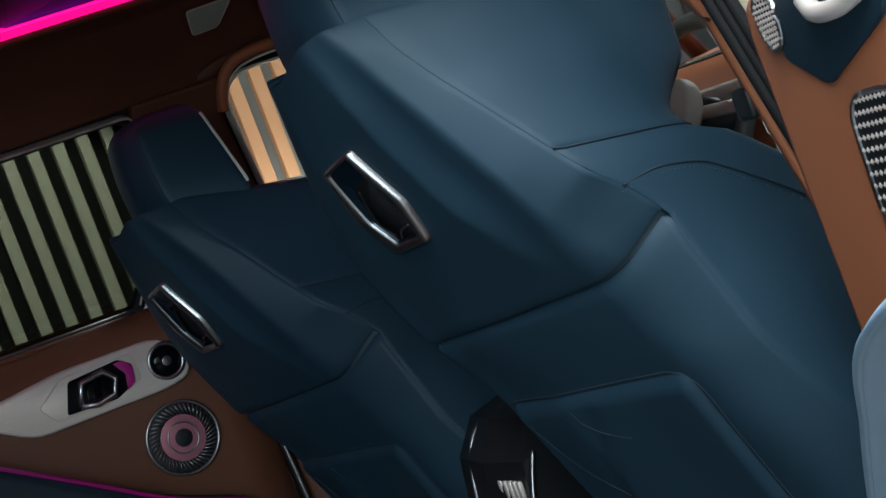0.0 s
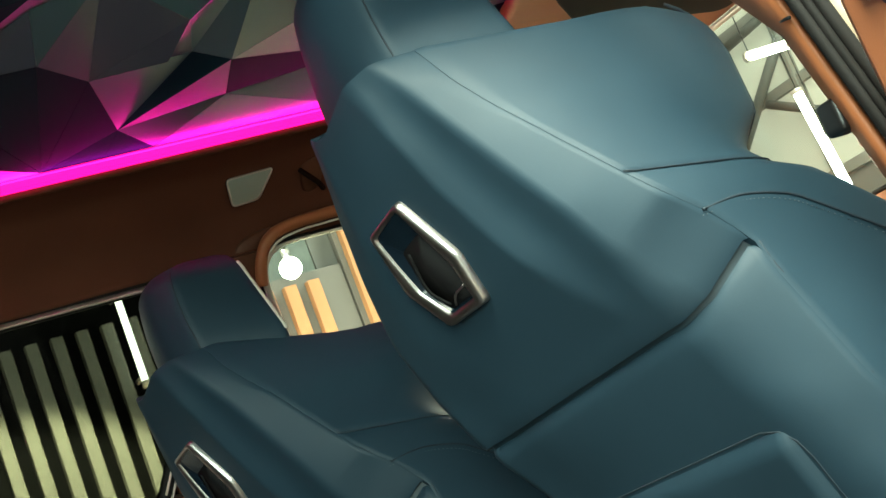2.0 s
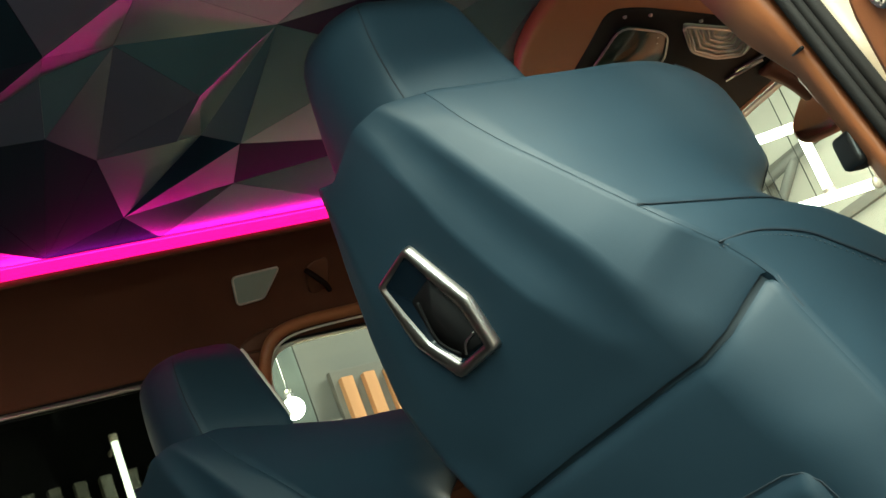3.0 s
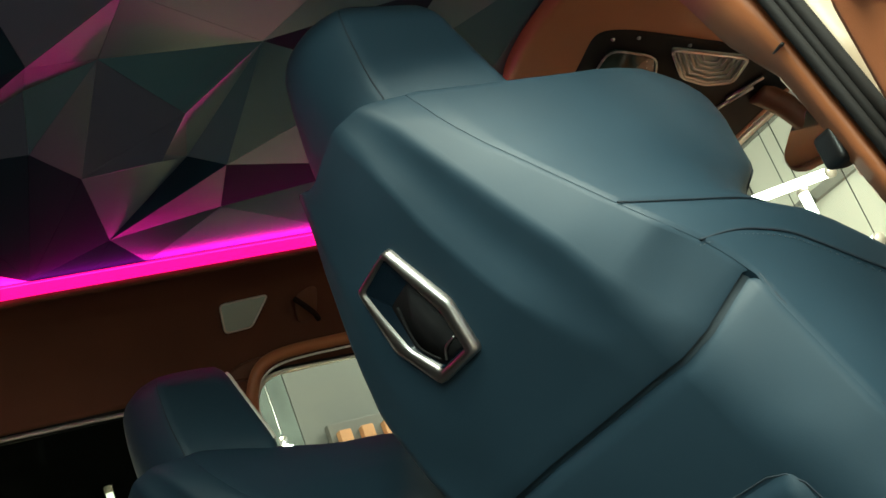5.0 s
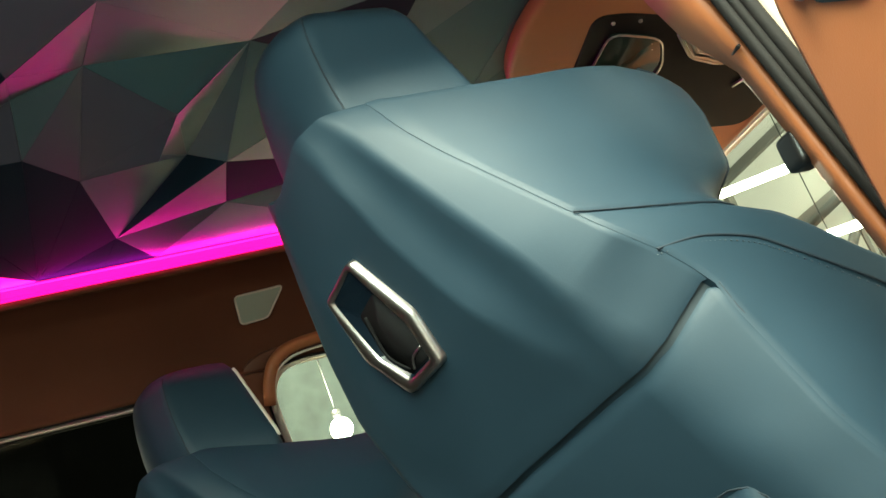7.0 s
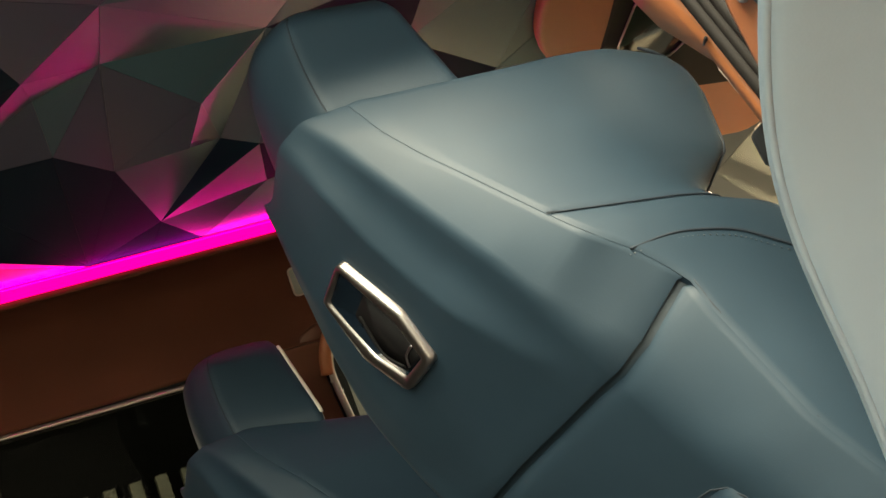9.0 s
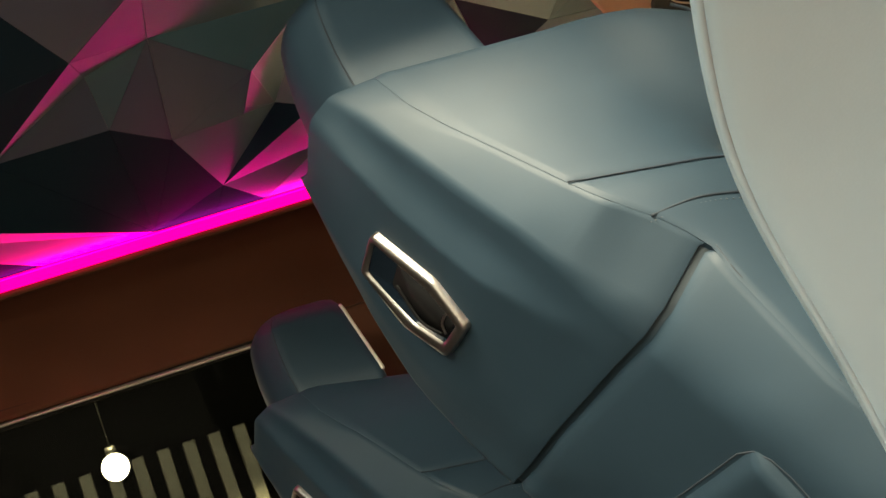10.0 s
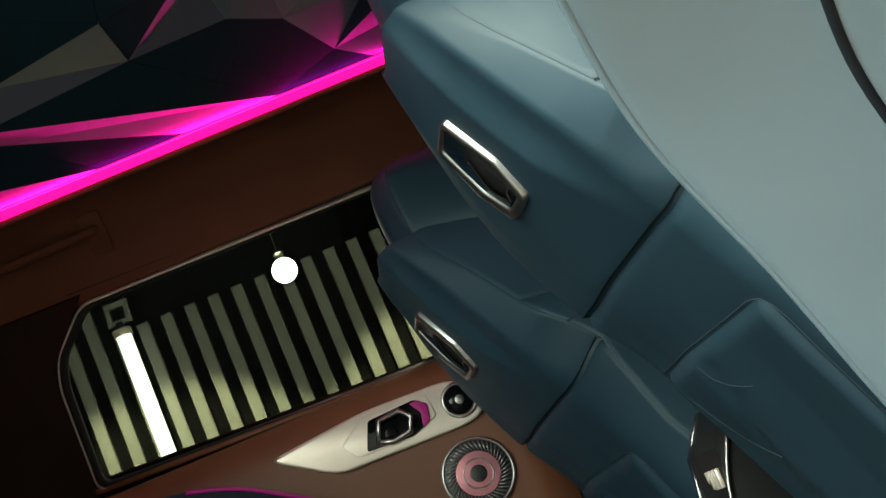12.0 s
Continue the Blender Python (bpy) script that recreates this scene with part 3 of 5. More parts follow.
# the far seat is slimmer beside the window and its shoulders stand a little lower
for ob in seat_far.children_recursive:
    kind_of = ob.name.split(".")[0]
    if kind_of in ("handle", "ramp", "recess", "lever", "catch", "pocket_panel", "piping"):
        continue
    ob.data = ob.data.copy()
    on_head = kind_of == "headrest" or ob.parent.name.startswith("headrest")
    for v in ob.data.vertices:
        if v.co.y > 0.02:
            v.co.y = 0.02 + (v.co.y - 0.02) * (0.78 if on_head else 0.86)
        if on_head:
            v.co.x = -0.14 + (v.co.x + 0.14) * 0.88
        if on_head and v.co.z > 0.95:
            v.co.z = 0.95 + (v.co.z - 0.95) * 0.87
        if not on_head and v.co.z > 0.86:
            v.co.z = 0.86 + (v.co.z - 0.86) * (0.84 - 0.30 * min(1.0, max(0.0, (v.co.x + 0.19) / 0.13)))
tagged(seat_far, "dark teal-blue leather front seat beside the striped window")
# only the far headrest keeps the cream line that draws its rim light
for ob in seat_near.children_recursive:
    if ob.name.startswith("pale_edge"):
        bpy.data.objects.remove(ob)

# ---------------------------------------------------------------- hall around the car
def slab(name, lo, hi, m, label, cat, bevel=0.0):
    ob = link_mesh(name, box(lo, hi, bevel), m, False)
    return tagged(ob, label, cat, "", "structure")


slab("floor", (-7, -7, -0.1), (9, 8, 0), M_FLOOR, "polished grey hall floor", "floor")
slab("ceiling", (-7, -7, 4.6), (9, 8, 4.7), M_CEIL, "dark hall ceiling", "ceiling")
slab("wall_north", (-7, 8, 0), (9, 8.1, 4.6), M_WALL, "plain warm grey hall wall", "wall")
slab("wall_south", (-7, -7.1, 0), (9, -7, 4.6), M_WALL, "plain warm grey hall wall", "wall")
slab("wall_east", (9, -7.1, 0), (9.1, 8.1, 4.6), M_WALL, "plain warm grey hall wall", "wall")
slab("wall_west", (-7.1, -7.1, 0), (-7, 8.1, 4.6), M_WALL, "plain warm grey hall wall", "wall")


def screen(name, x0, x1, z0, z1, y, pitch, width, m_slat, m_back, label, rise=0.05):
    t = thing(name, ((x0 + x1) / 2, y, 0), label, "slatted screen")
    part("back_panel", box((x0, y + 0.03, 0.0), (x1, y + 0.07, z1 + rise), 0.004), m_back, t, smooth=False)
    k = int((x1 - x0) / pitch)
    first = None
    for i in range(k):
        x = x0 + pitch * (i + 0.5)
        if first is None:
            first = part("slat", box((x - width / 2, y - 0.012, z0), (x + width / 2, y + 0.03, z1), 0.003, 1), m_slat, t, smooth=False)
        else:
            o = new("slat", first.data)
            o.parent = t
            o.location = (pitch * i, 0, 0)
    return t


screen("slatted_screen", -1.75, -0.9939, 0.05, 2.42, 4.2, 0.108, 0.052, M_SLAT, M_VELVET, "taller grey metal slat screen beside the tube lamp", 0.76)
screen("slatted_screen", -0.9938, 1.36, 0.05, 2.13, 4.2, 0.108, 0.052, M_SLAT, M_VELVET, "grey metal slat screen on matt black panel behind the car", 1.05)
screen("wooden_screen", 1.44, 2.13, 0.05, 2.08, 4.2, 0.115, 0.060, M_WOODSLAT, M_SLATBACK, "orange wooden slat screen beside the grey screen")
screen("wooden_screen", 2.14, 3.06, 0.05, 2.30, 4.2, 0.115, 0.060, M_WOODSLAT, M_SLATBACK, "taller orange wooden slat screen")
pan = thing("wall_panel", (1.9, 4.3, 2.1), "pale frosted wall panel above wooden slats", "wall panel")
part("panel", box((1.42, 4.28, 2.13), (2.03, 4.33, 3.1), 0.006), M_PANEL, pan, "pale green frosted panel with a leaf-like grain", smooth=False)
part("panel", box((2.036, 4.285, 2.13), (3.00, 4.33, 3.1), 0.006), M_GREYPANEL, pan, "plain grey panel", smooth=False)
part("frame", box((1.42, 4.275, 2.085), (2.132, 4.33, 2.128), 0.004), M_SILVER, pan, smooth=False)


def tube_lamp(a, b, r, label="bright white tube lamp"):
    a, b = Vector(a), Vector(b)
    t = thing("tube_lamp", (a + b) / 2, label, "lamp", "tube lamps in the hall")
    part("tube", tube([a, b], r, 10), M_TUBE, t, "glowing white tube")
    d = (b - a).normalized()
    part("end_cap", tube([a - d * 0.03, a], r * 1.25, 10), M_SILVER, t)
    part("end_cap", tube([b, b + d * 0.03], r * 1.25, 10), M_SILVER, t)
    return t


def held(lamp, p, wall):
    """Brackets to the screen behind or wires to the ceiling."""
    for q in p:
        q = Vector(q)
        if wall:
            part("bracket", box((q.x - 0.008, q.y, q.z - 0.01), (q.x + 0.008, 4.235, q.z + 0.01), 0.002, 1), M_SILVER, lamp)
        else:
            part("wire", tube([q, (q.x, q.y, 4.6)], 0.004, 6), M_BLACK, lamp)


lamp = tube_lamp((-0.915, 4.12, 1.30), (-0.915, 4.12, 2.09), 0.034)
held(lamp, [(-0.915, 4.12, 1.32), (-0.915, 4.12, 2.07)], True)
part("head_frame", plate([(-0.965, 4.12, 2.145), (-0.858, 4.12, 2.145), (-0.852, 4.12, 2.245), (-0.955, 4.12, 2.245)], (0, 1, 0), 0.02, 0.002, 1, [(-0.940, 4.12, 2.165), (-0.880, 4.12, 2.165), (-0.876, 4.12, 2.220), (-0.934, 4.12, 2.220)]), M_GREYPANEL, lamp, "pale square frame over the tube", smooth=False)
part("head_stem", tube([(-0.915, 4.13, 2.10), (-0.915, 4.13, 2.155)], 0.02, 10), M_BLACK, lamp)
part("bracket", box((-0.923, 4.13, 2.150), (-0.907, 4.235, 2.162), 0.002, 1), M_SILVER, lamp)
held(tube_lamp((1.06, 4.12, 1.84), (1.06, 4.12, 2.24), 0.015), [(1.06, 4.12, 1.86), (1.06, 4.12, 2.22)], True)


def spot_lamp(p, r=0.05):
    p = Vector(p)
    t = thing("spot_lamp", p, "round white spot lamp on a thin black stem", "lamp", "spot lamps in the hall")
    bm = bmesh.new()
    bmesh.ops.create_uvsphere(bm, u_segments=24, v_segments=14, radius=r)
    bm.transform(Matrix.Translation(p))
    part("bulb", bm, M_SPOT, t, "glowing white bulb")
    part("collar", tube([p + Vector((0, 0, r * 0.9)), p + Vector((0, 0, r * 0.9 + 0.03))], r * 0.4, 14), M_BLACK, t)
    part("stem", tube([p + Vector((0, 0, r + 0.02)), (p.x, p.y, 4.6)], 0.003, 6), M_BLACK, t)
    return t


spot_lamp((-0.19, 3.5, 1.95))
spot_lamp(BULB, 0.036)
spot_lamp((5.6, 4.35, 2.45))
for a, b in (((6.4, 6.6, 3.92), (6.4, 4.7, 3.40)), ((6.4, 5.476, 2.71), (6.4, 5.40, 1.95)), ((6.4, 5.75, 3.13), (6.4, 4.6, 2.84)), ((6.4, 4.98, 3.40), (6.4, 4.98, 3.0))):
    held(tube_lamp(a, b, 0.034), [a, b], False)


# body for the added light bar, floor-standing at the foot of the wooden screens
def added_light_bar(x0, x1, y, z):
    t = thing("added_light_bar", ((x0 + x1) / 2, y, 0), "long black light bar added out of view to light the wooden screens", "lamp")
    part("housing", box((x0, y - 0.03, z - 0.06), (x1, y + 0.03, z - 0.012), 0.006), M_BLACK, t, smooth=False)
    part("diffuser", box((x0 + 0.01, y - 0.022, z - 0.012), (x1 - 0.01, y + 0.022, z - 0.006), 0.002), M_LIGHTBOX, t, smooth=False)
    for x in (x0 + 0.1, x1 - 0.1):
        part("leg", box((x - 0.015, y - 0.015, 0.0), (x + 0.015, y + 0.015, z - 0.06), 0.003), M_BLACK, t, smooth=False)


added_light_bar(1.4, 3.0, 3.95, 0.92)


def ceiling_spot(p):
    p = Vector(p)
    t = thing("ceiling_spot", (p.x, p.y, 4.6), "black cylindrical ceiling spot aimed at the slatted screen", "lamp", "ceiling spots")
    d = Vector((0, 0.50, -4.0)).normalized()
    wall_out = [(0.055, 0.0), (0.060, 0.004), (0.060, 0.10), (0.052, 0.112), (0.050, 0.01), (0.046, 0.0)]
    u = Vector((1, 0, 0))
    w = d.cross(u)
    rings = [[p - d * h + (u * math.cos(a) + w * math.sin(a)) * r for a in np.linspace(0, 2 * math.pi, 25)[:-1]] for r, h in wall_out]
    part("housing", loft(rings + rings[:1], caps=False), M_BLACK, t, "black tubular housing")
    part("reflector", disc(p - d * 0.06, d, 0.048, 0.01, 24), M_SILVER, t)
    part("stem", tube([p - d * 0.06, (p.x, p.y, 4.60)], 0.012, 10), M_BLACK, t)
    part("rose", disc((p.x, p.y, 4.592), (0, 0, 1), 0.05, 0.014, 24, 0.003), M_BLACK, t)


for p in WASH:
    ceiling_spot(p)

# unseen broad window of frosted glass in the south wall, added for that light
sw = thing("added_window", (-3.5, -6.97, 2.6), "broad frosted window behind the camera, added to light the seats", "window", kind="structure")
part("pane", box((-5.8, -6.99, 1.3), (-1.2, -6.97, 3.9), 0.002), M_LIGHTBOX, sw, "bright frosted pane", smooth=False)
for x in (-5.8, -4.267, -2.733, -1.2):
    part("window_frame", box((x - 0.04, -6.995, 1.26), (x + 0.04, -6.93, 3.94), 0.006), M_BLACK, sw, smooth=False)


# bodies for the added ceiling light panels
def light_panel(x, y, sx, sy):
    t = thing("ceiling_light", (x, y, 4.55), "flat white ceiling light panel added out of view", "ceiling light", "ceiling lights")
    part("frame", box((x - sx / 2 - 0.03, y - sy / 2 - 0.03, 4.54), (x + sx / 2 + 0.03, y + sy / 2 + 0.03, 4.60), 0.006), M_SILVER, t, smooth=False)
    part("diffuser", box((x - sx / 2, y - sy / 2, 4.53), (x + sx / 2, y + sy / 2, 4.5385), 0.002), M_LIGHTBOX, t, smooth=False)


for x, y, sx, sy, _ in CEILING:
    light_panel(x, y, sx, sy)

# backlit display wall seen through the windscreen
lb = thing("light_wall", (7.0, 5.0, 0.0), "cream backlit display wall with grey frame bars", "display wall")
part("diffuser", box((7.0, 1.6, 2.2), (7.06, 7.95, 4.55), 0.01), M_CREAM, lb, "glowing cream panel", smooth=False)
part("plinth", box((6.97, 1.6, 0.0), (7.1, 7.95, 2.195), 0.01), M_GREYPANEL, lb, "grey lower panel", smooth=False)
for y in (2.4, 3.6, 4.8, 6.0, 7.2):
    part("bar", box((6.93, y - 0.03, 0.0), (6.995, y + 0.03, 4.3), 0.006), M_WALL, lb, smooth=False)
for z in (2.2, 2.95, 3.55, 4.25):
    part("bar", box((6.94, 1.6, z - 0.04), (6.99, 7.95, z + 0.04), 0.006), M_WALL, lb, smooth=False)
part("brace", tube([(6.9, 6.6, 3.45), (6.9, 5.4, 3.52)], 0.04, 8), M_GREYPANEL, lb)
part("brace", tube([(6.9, 6.9, 2.6), (6.9, 5.6, 3.5)], 0.04, 8), M_GREYPANEL, lb)
part("brace", tube([(6.9, 5.2, 2.3), (6.9, 6.3, 2.9)], 0.035, 8), M_GREYPANEL, lb)


# ---------------------------------------------------------------- car cabin, far side
def strip(name, profile, xs, m, label, cat, skew=0.0, kind="structure", parent=None, thick=0.012):
    """A trim that runs along the car with the given (y, z) profile."""
    rings = []
    prof = [Vector((0, y, z)) for y, z in profile]
    for x in xs:
        ring = [Vector((x, p.y, p.z + skew * x)) for p in prof]
        back = []
        for i, p in enumerate(prof):
            d = prof[min(i + 1, len(prof) - 1)] - prof[max(i - 1, 0)]
            nrm = Vector((0, d.z, -d.y)).normalized()
            if nrm.y < 0:
                nrm.negate()
            back.append(Vector((x, p.y, p.z + skew * x)) + nrm * thick)
        rings.append(ring + back[::-1])
    bm = loft(rings)
    if parent:
        return part(name, bm, m, parent, label)
    ob = link_mesh(name, bm, m)
    return tagged(ob, label, cat, "", kind)


xs = list(np.linspace(-1.5, 0.98, 28))
rail_prof = [tuple(p.yz) for p in catmull([(0, 0.425, 1.522), (0, 0.475, 1.520), (0, 0.525, 1.500), (0, 0.565, 1.462), (0, 0.588, 1.415), (0, 0.592, 1.372)], 4)]
rail = strip("trim", rail_prof, xs, M_SUEDE, "brown suede roof rail trim above the side windows", "roof trim", 0.02)
# glowing pink line between rail and roof
strip("light_strip", [(0.402, 1.5325), (0.405, 1.5295), (0.413, 1.5245), (0.425, 1.5205)], xs[:24], M_PINK, "glowing magenta ambient light strip along the roof edge", "light strip", 0.02, kind="structure", thick=0.006)

# window frame of the far side: lower belt, pillars, glass
W0, W1 = Vector((0, 0.753, 1.03)), Vector((0, 0.592, 1.358))


def win(x, z):
    """A point in the plane of the side windows."""
    t = (z - W0.z) / (W1.z - W0.z)
    return Vector((x, W0.y + (W1.y - W0.y) * t, z))


wn = Vector((0, W1.z - W0.z, W0.y - W1.y)).normalized()


def window(name, corners, label, m_glass, m_rim):
    loop = smooth_loop([win(x, z) for x, z in corners], 5, 0.022 if m_rim is M_RUBBER else 0.05)
    c = sum(loop, Vector()) / len(loop)
    w = thing(name, c, label, "window", kind="structure")
    def rim(m, grow, shrink, lift, nm, lab):
        big = [c + (p - c) * 1.0 + (p - c).normalized() * grow - wn * lift for p in loop]
        small = [p + (c - p).normalized() * shrink - wn * lift for p in loop]
        bm = plate(big, wn, 0.02, 0.003, 1, small)
        part(nm, bm, m, w, lab)
    if m_rim is M_RUBBER:
        rim(m_rim, 0.014, 0.002, 0.010, "window_frame", "black rubber window seal")
        rim(M_SILVER, 0.0175, -0.0145, 0.012, "bright_trim", "thin bright window trim")
    else:
        rim(m_rim, 0.011, 0.001, 0.011, "window_frame", "thin pale metal window frame")
        rim(M_RUBBER, 0.016, -0.012, 0.008, "window_seal", "black rubber window seal")
    rim(M_RUBBER if m_rim is M_RUBBER else M_BROWN, 0.060, -0.004, -0.010, "surround", "dark surround behind the glass edge")
    pane = part("pane", plate(loop, wn, 0.004), m_glass, w, "tinted glass pane", smooth=False)
    pane.visible_shadow = False
    return w


window("window_1", [(-0.02, 1.030), (0.05, 1.18), (0.045, 1.356), (-0.595, 1.350), (-0.668, 1.285), (-0.685, 1.24), (-0.70, 1.055)], "tinted far rear door window with dark seal", M_GLASS, M_RUBBER)
part("pale_edge", tube(catmull([win(x, z) - wn * 0.014 for x, z in ((0.040, 1.350), (0.052, 1.30), (0.052, 1.24), (0.050, 1.18), (0.020, 1.11), (-0.012, 1.045))], 5), 0.0022, 8, (0, 1, 0)), M_SILVER, bpy.data.objects["window_1"], "thin bright edge of the window")
window("window_2", [(0.95, 1.13), (0.90, 1.375), (0.262, 1.375), (0.236, 1.335), (0.30, 1.085)], "clear far front door window with bright trim", M_GLASS_CLEAR, M_CREAMPAINT)
arch = [(0.226, 1.315), (0.232, 1.352), (0.252, 1.383), (0.300, 1.398), (0.42, 1.402), (0.65, 1.406), (0.92, 1.410)]
part("lip", tube(catmull([win(x, z + 0.007) - wn * 0.014 for x, z in arch], 5), 0.011, 10, (0, 1, 0)), M_TAN, bpy.data.objects["window_2"], "tan leather lip over the window")
part("lip_edge", tube(catmull([win(x + 0.004, z - 0.006) - wn * 0.018 for x, z in arch], 5), 0.0022, 8, (0, 1, 0)), M_CREAMPAINT, bpy.data.objects["window_2"], "thin cream edge of the lip")


# black belt seal that closes the joint between the window and the door card
ob = link_mesh("trim", plate([p + wn * 0.012 for p in (win(-0.76, 0.985), win(0.06, 0.985), win(0.06, 1.030), win(-0.02, 1.034), win(-0.70, 1.058), win(-0.76, 1.062))], wn, 0.012, 0.002), M_BROWN, False)
tagged(ob, "brown leather belt trim under the far rear window", "window trim", "", "structure")
ob = link_mesh("trim", plate([p + wn * 0.014 for p in (win(0.330, 0.985), win(1.02, 0.985), win(1.02, 1.140), win(0.95, 1.128), win(0.330, 1.084))], wn, 0.012, 0.002), M_BROWN, False)
tagged(ob, "brown leather belt trim under the far front window", "window trim", "", "structure")

# pillars between the far windows, as brown trim in the window plane
def pillar_far(x_low0, x_low1, x_top0, x_top1, z0, z1, name, m, label):
    pts = [win(x_low0, z0), win(x_low1, z0), win(x_top1, z1), win(x_top0, z1)]
    ob = link_mesh(name, plate([p - wn * 0.004 for p in pts], wn, 0.03, 0.006), m, False)
    return tagged(ob, label, "pillar trim", "", "structure")


pillar_far(-0.004, 0.338, 0.062, 0.234, 0.90, 1.374, "trim", M_BROWN, "brown leather trim of the far middle pillar")
pillar_far(-1.4, -0.715, -1.4, -0.700, 0.95, 1.374, "trim", M_SUEDE_DARK, "dark trim of the far rear pillar")
ob = link_mesh("trim", plate([win(-0.720, 1.04) - wn * 0.006, win(-0.700, 1.27) - wn * 0.006, win(-0.600, 1.374) - wn * 0.006, win(-0.78, 1.374) - wn * 0.006], wn, 0.024, 0.004), M_SUEDE_DARK, False)
tagged(ob, "dark corner trim behind the far rear window", "pillar trim", "", "structure")

# far rear door: card, handle panel, speaker
door = thing("rear_door", (-0.3, 0.70, 0.35), "closed far rear door with brown leather card and aluminium handle panel", "car door")
prof = [tuple(p.yz) for p in catmull([(0, 0.752, 1.030), (0, 0.715, 1.022), (0, 0.690, 0.995), (0, 0.676, 0.955), (0, 0.668, 0.88), (0, 0.664, 0.79), (0, 0.668, 0.68), (0, 0.675, 0.35)], 5)]
strip("card", prof, list(np.linspace(-0.95, 0.115, 16)), M_BROWN, "brown leather door card", "", 0.0, parent=door, thick=0.02)
part("sill_trim", tube([(-0.72, 0.748, 1.052), (-0.30, 0.751, 1.040), (0.05, 0.751, 1.030)], 0.005, 8), M_CHROME, door, "thin bright sill trim")
part("sill_seal", tube([(-0.72, 0.738, 1.044), (-0.30, 0.741, 1.032), (0.05, 0.741, 1.022)], 0.006, 8), M_BROWN, door)
part("front_edge", tube([(0.118, 0.672, 1.0), (0.120, 0.660, 0.80), (0.128, 0.660, 0.60), (0.15, 0.66, 0.36)], 0.008, 8), M_CHROME, door, "bright door edge")


def on_card(x, z, out=0.0):
    y = float(np.interp(-z, [-q[1] for q in prof], [q[0] for q in prof]))
    return Vector((x, y - out, z))


def card_plate(pts, out, depth, bevel, r, m, nm, parent, lab="", n=4):
    loop = smooth_loop([on_card(x, z, out) for x, z in pts], n, r)
    return part(nm, plate(loop, (0, 1, 0), depth, bevel), m, parent, lab)


hp = card_plate([(-0.400, 0.964), (-0.205, 0.984), (-0.03, 0.978), (0.014, 0.945), (0.012, 0.895), (-0.03, 0.884), (-0.285, 0.890)], 0.016, 0.02, 0.005, 0.028, M_SILVER, "handle_panel", door, "champagne aluminium handle panel")
card_plate([(-0.262, 0.936), (-0.210, 0.972), (-0.080, 0.968), (-0.076, 0.922), (-0.135, 0.902), (-0.240, 0.904)], 0.0175, 0.004, 0.001, 0.008, M_SILVER, "bezel", hp, "brushed bezel")
card_plate([(-0.200, 0.962), (-0.105, 0.966), (-0.084, 0.950), (-0.090, 0.918), (-0.130, 0.902), (-0.222, 0.908)], 0.0195, 0.004, 0.001, 0.006, M_GLOSS, "handle_recess", hp, "black handle recess")
loop_path = [on_card(x, z, 0.028) for x, z in ((-0.196, 0.914), (-0.182, 0.952), (-0.140, 0.957), (-0.122, 0.938), (-0.134, 0.912), (-0.168, 0.907), (-0.196, 0.914))]
part("pull_lever", tube(loop_path, 0.0055, 8, (0, 1, 0)), M_CHROME, hp, "chrome pull lever")
part("lever_plate", plate([on_card(x, z, 0.026) for x, z in ((-0.182, 0.918), (-0.174, 0.946), (-0.150, 0.948), (-0.156, 0.915))], (0, 1, 0), 0.006, 0.002), M_GLOSS, hp)
card_plate([(-0.116, 0.962), (-0.098, 0.962), (-0.086, 0.946), (-0.092, 0.918), (-0.108, 0.910), (-0.102, 0.938)], 0.0225, 0.003, 0.0008, 0.003, M_PINK_DIM, "glow_line", hp, "dim magenta light panel")
tw = part("tweeter", ring_mesh(on_card(-0.026, 0.932, 0.020), (0, -1, 0), 0.031, 0.004), M_CHROME, door, "small round tweeter with dark dome")
bm = bmesh.new()
bmesh.ops.create_uvsphere(bm, u_segments=28, v_segments=16, radius=0.029)
bm.transform(Matrix.Translation(on_card(-0.026, 0.932, 0.014)) @ Matrix.Diagonal((1, 0.42, 1, 1)))
part("dome", bm, M_GLOSS, tw, "gloss black dome")
part("dome_cap", disc(on_card(-0.026, 0.932, 0.024), (0, -1, 0), 0.009, 0.003, 20, 0.001), M_CHROME, tw)

SP = (-0.047, 0.792)
spk = part("speaker", disc(on_card(*SP, 0.002), (0, -1, 0), 0.066, 0.006, 56, 0.002), M_BLACK, door, "round door speaker with patterned metal grille")
part("speaker_rim", ring_mesh(on_card(*SP, 0.008), (0, -1, 0), 0.066, 0.003, 64), M_CHROME, spk, "thin chrome rim")
for i in range(44):
    a = 2 * math.pi * i / 44
    p0 = on_card(SP[0] + 0.043 * math.cos(a), SP[1] + 0.043 * math.sin(a), 0.010)
    p1 = on_card(SP[0] + 0.061 * math.cos(a + 0.20), SP[1] + 0.061 * math.sin(a + 0.20), 0.010)
    part("grille_fin", tube([p0, p1], 0.0013, 5, (0, 1, 0)), M_CHROME, spk)
part("cone", disc(on_card(*SP, 0.008), (0, -1, 0), 0.042, 0.003, 44, 0.001), M_PINK_GLASS, spk, "rose coloured speaker cone")
part("cone_ring", ring_mesh(on_card(*SP, 0.011), (0, -1, 0), 0.028, 0.0016, 44), M_CHROME, spk)
part("cone_cap", disc(on_card(*SP, 0.011), (0, -1, 0), 0.016, 0.004, 28, 0.0015), M_BLACK, spk)
fd = thing("front_door", (0.6, 0.70, 0.35), "closed far front door with brown leather card", "car door")
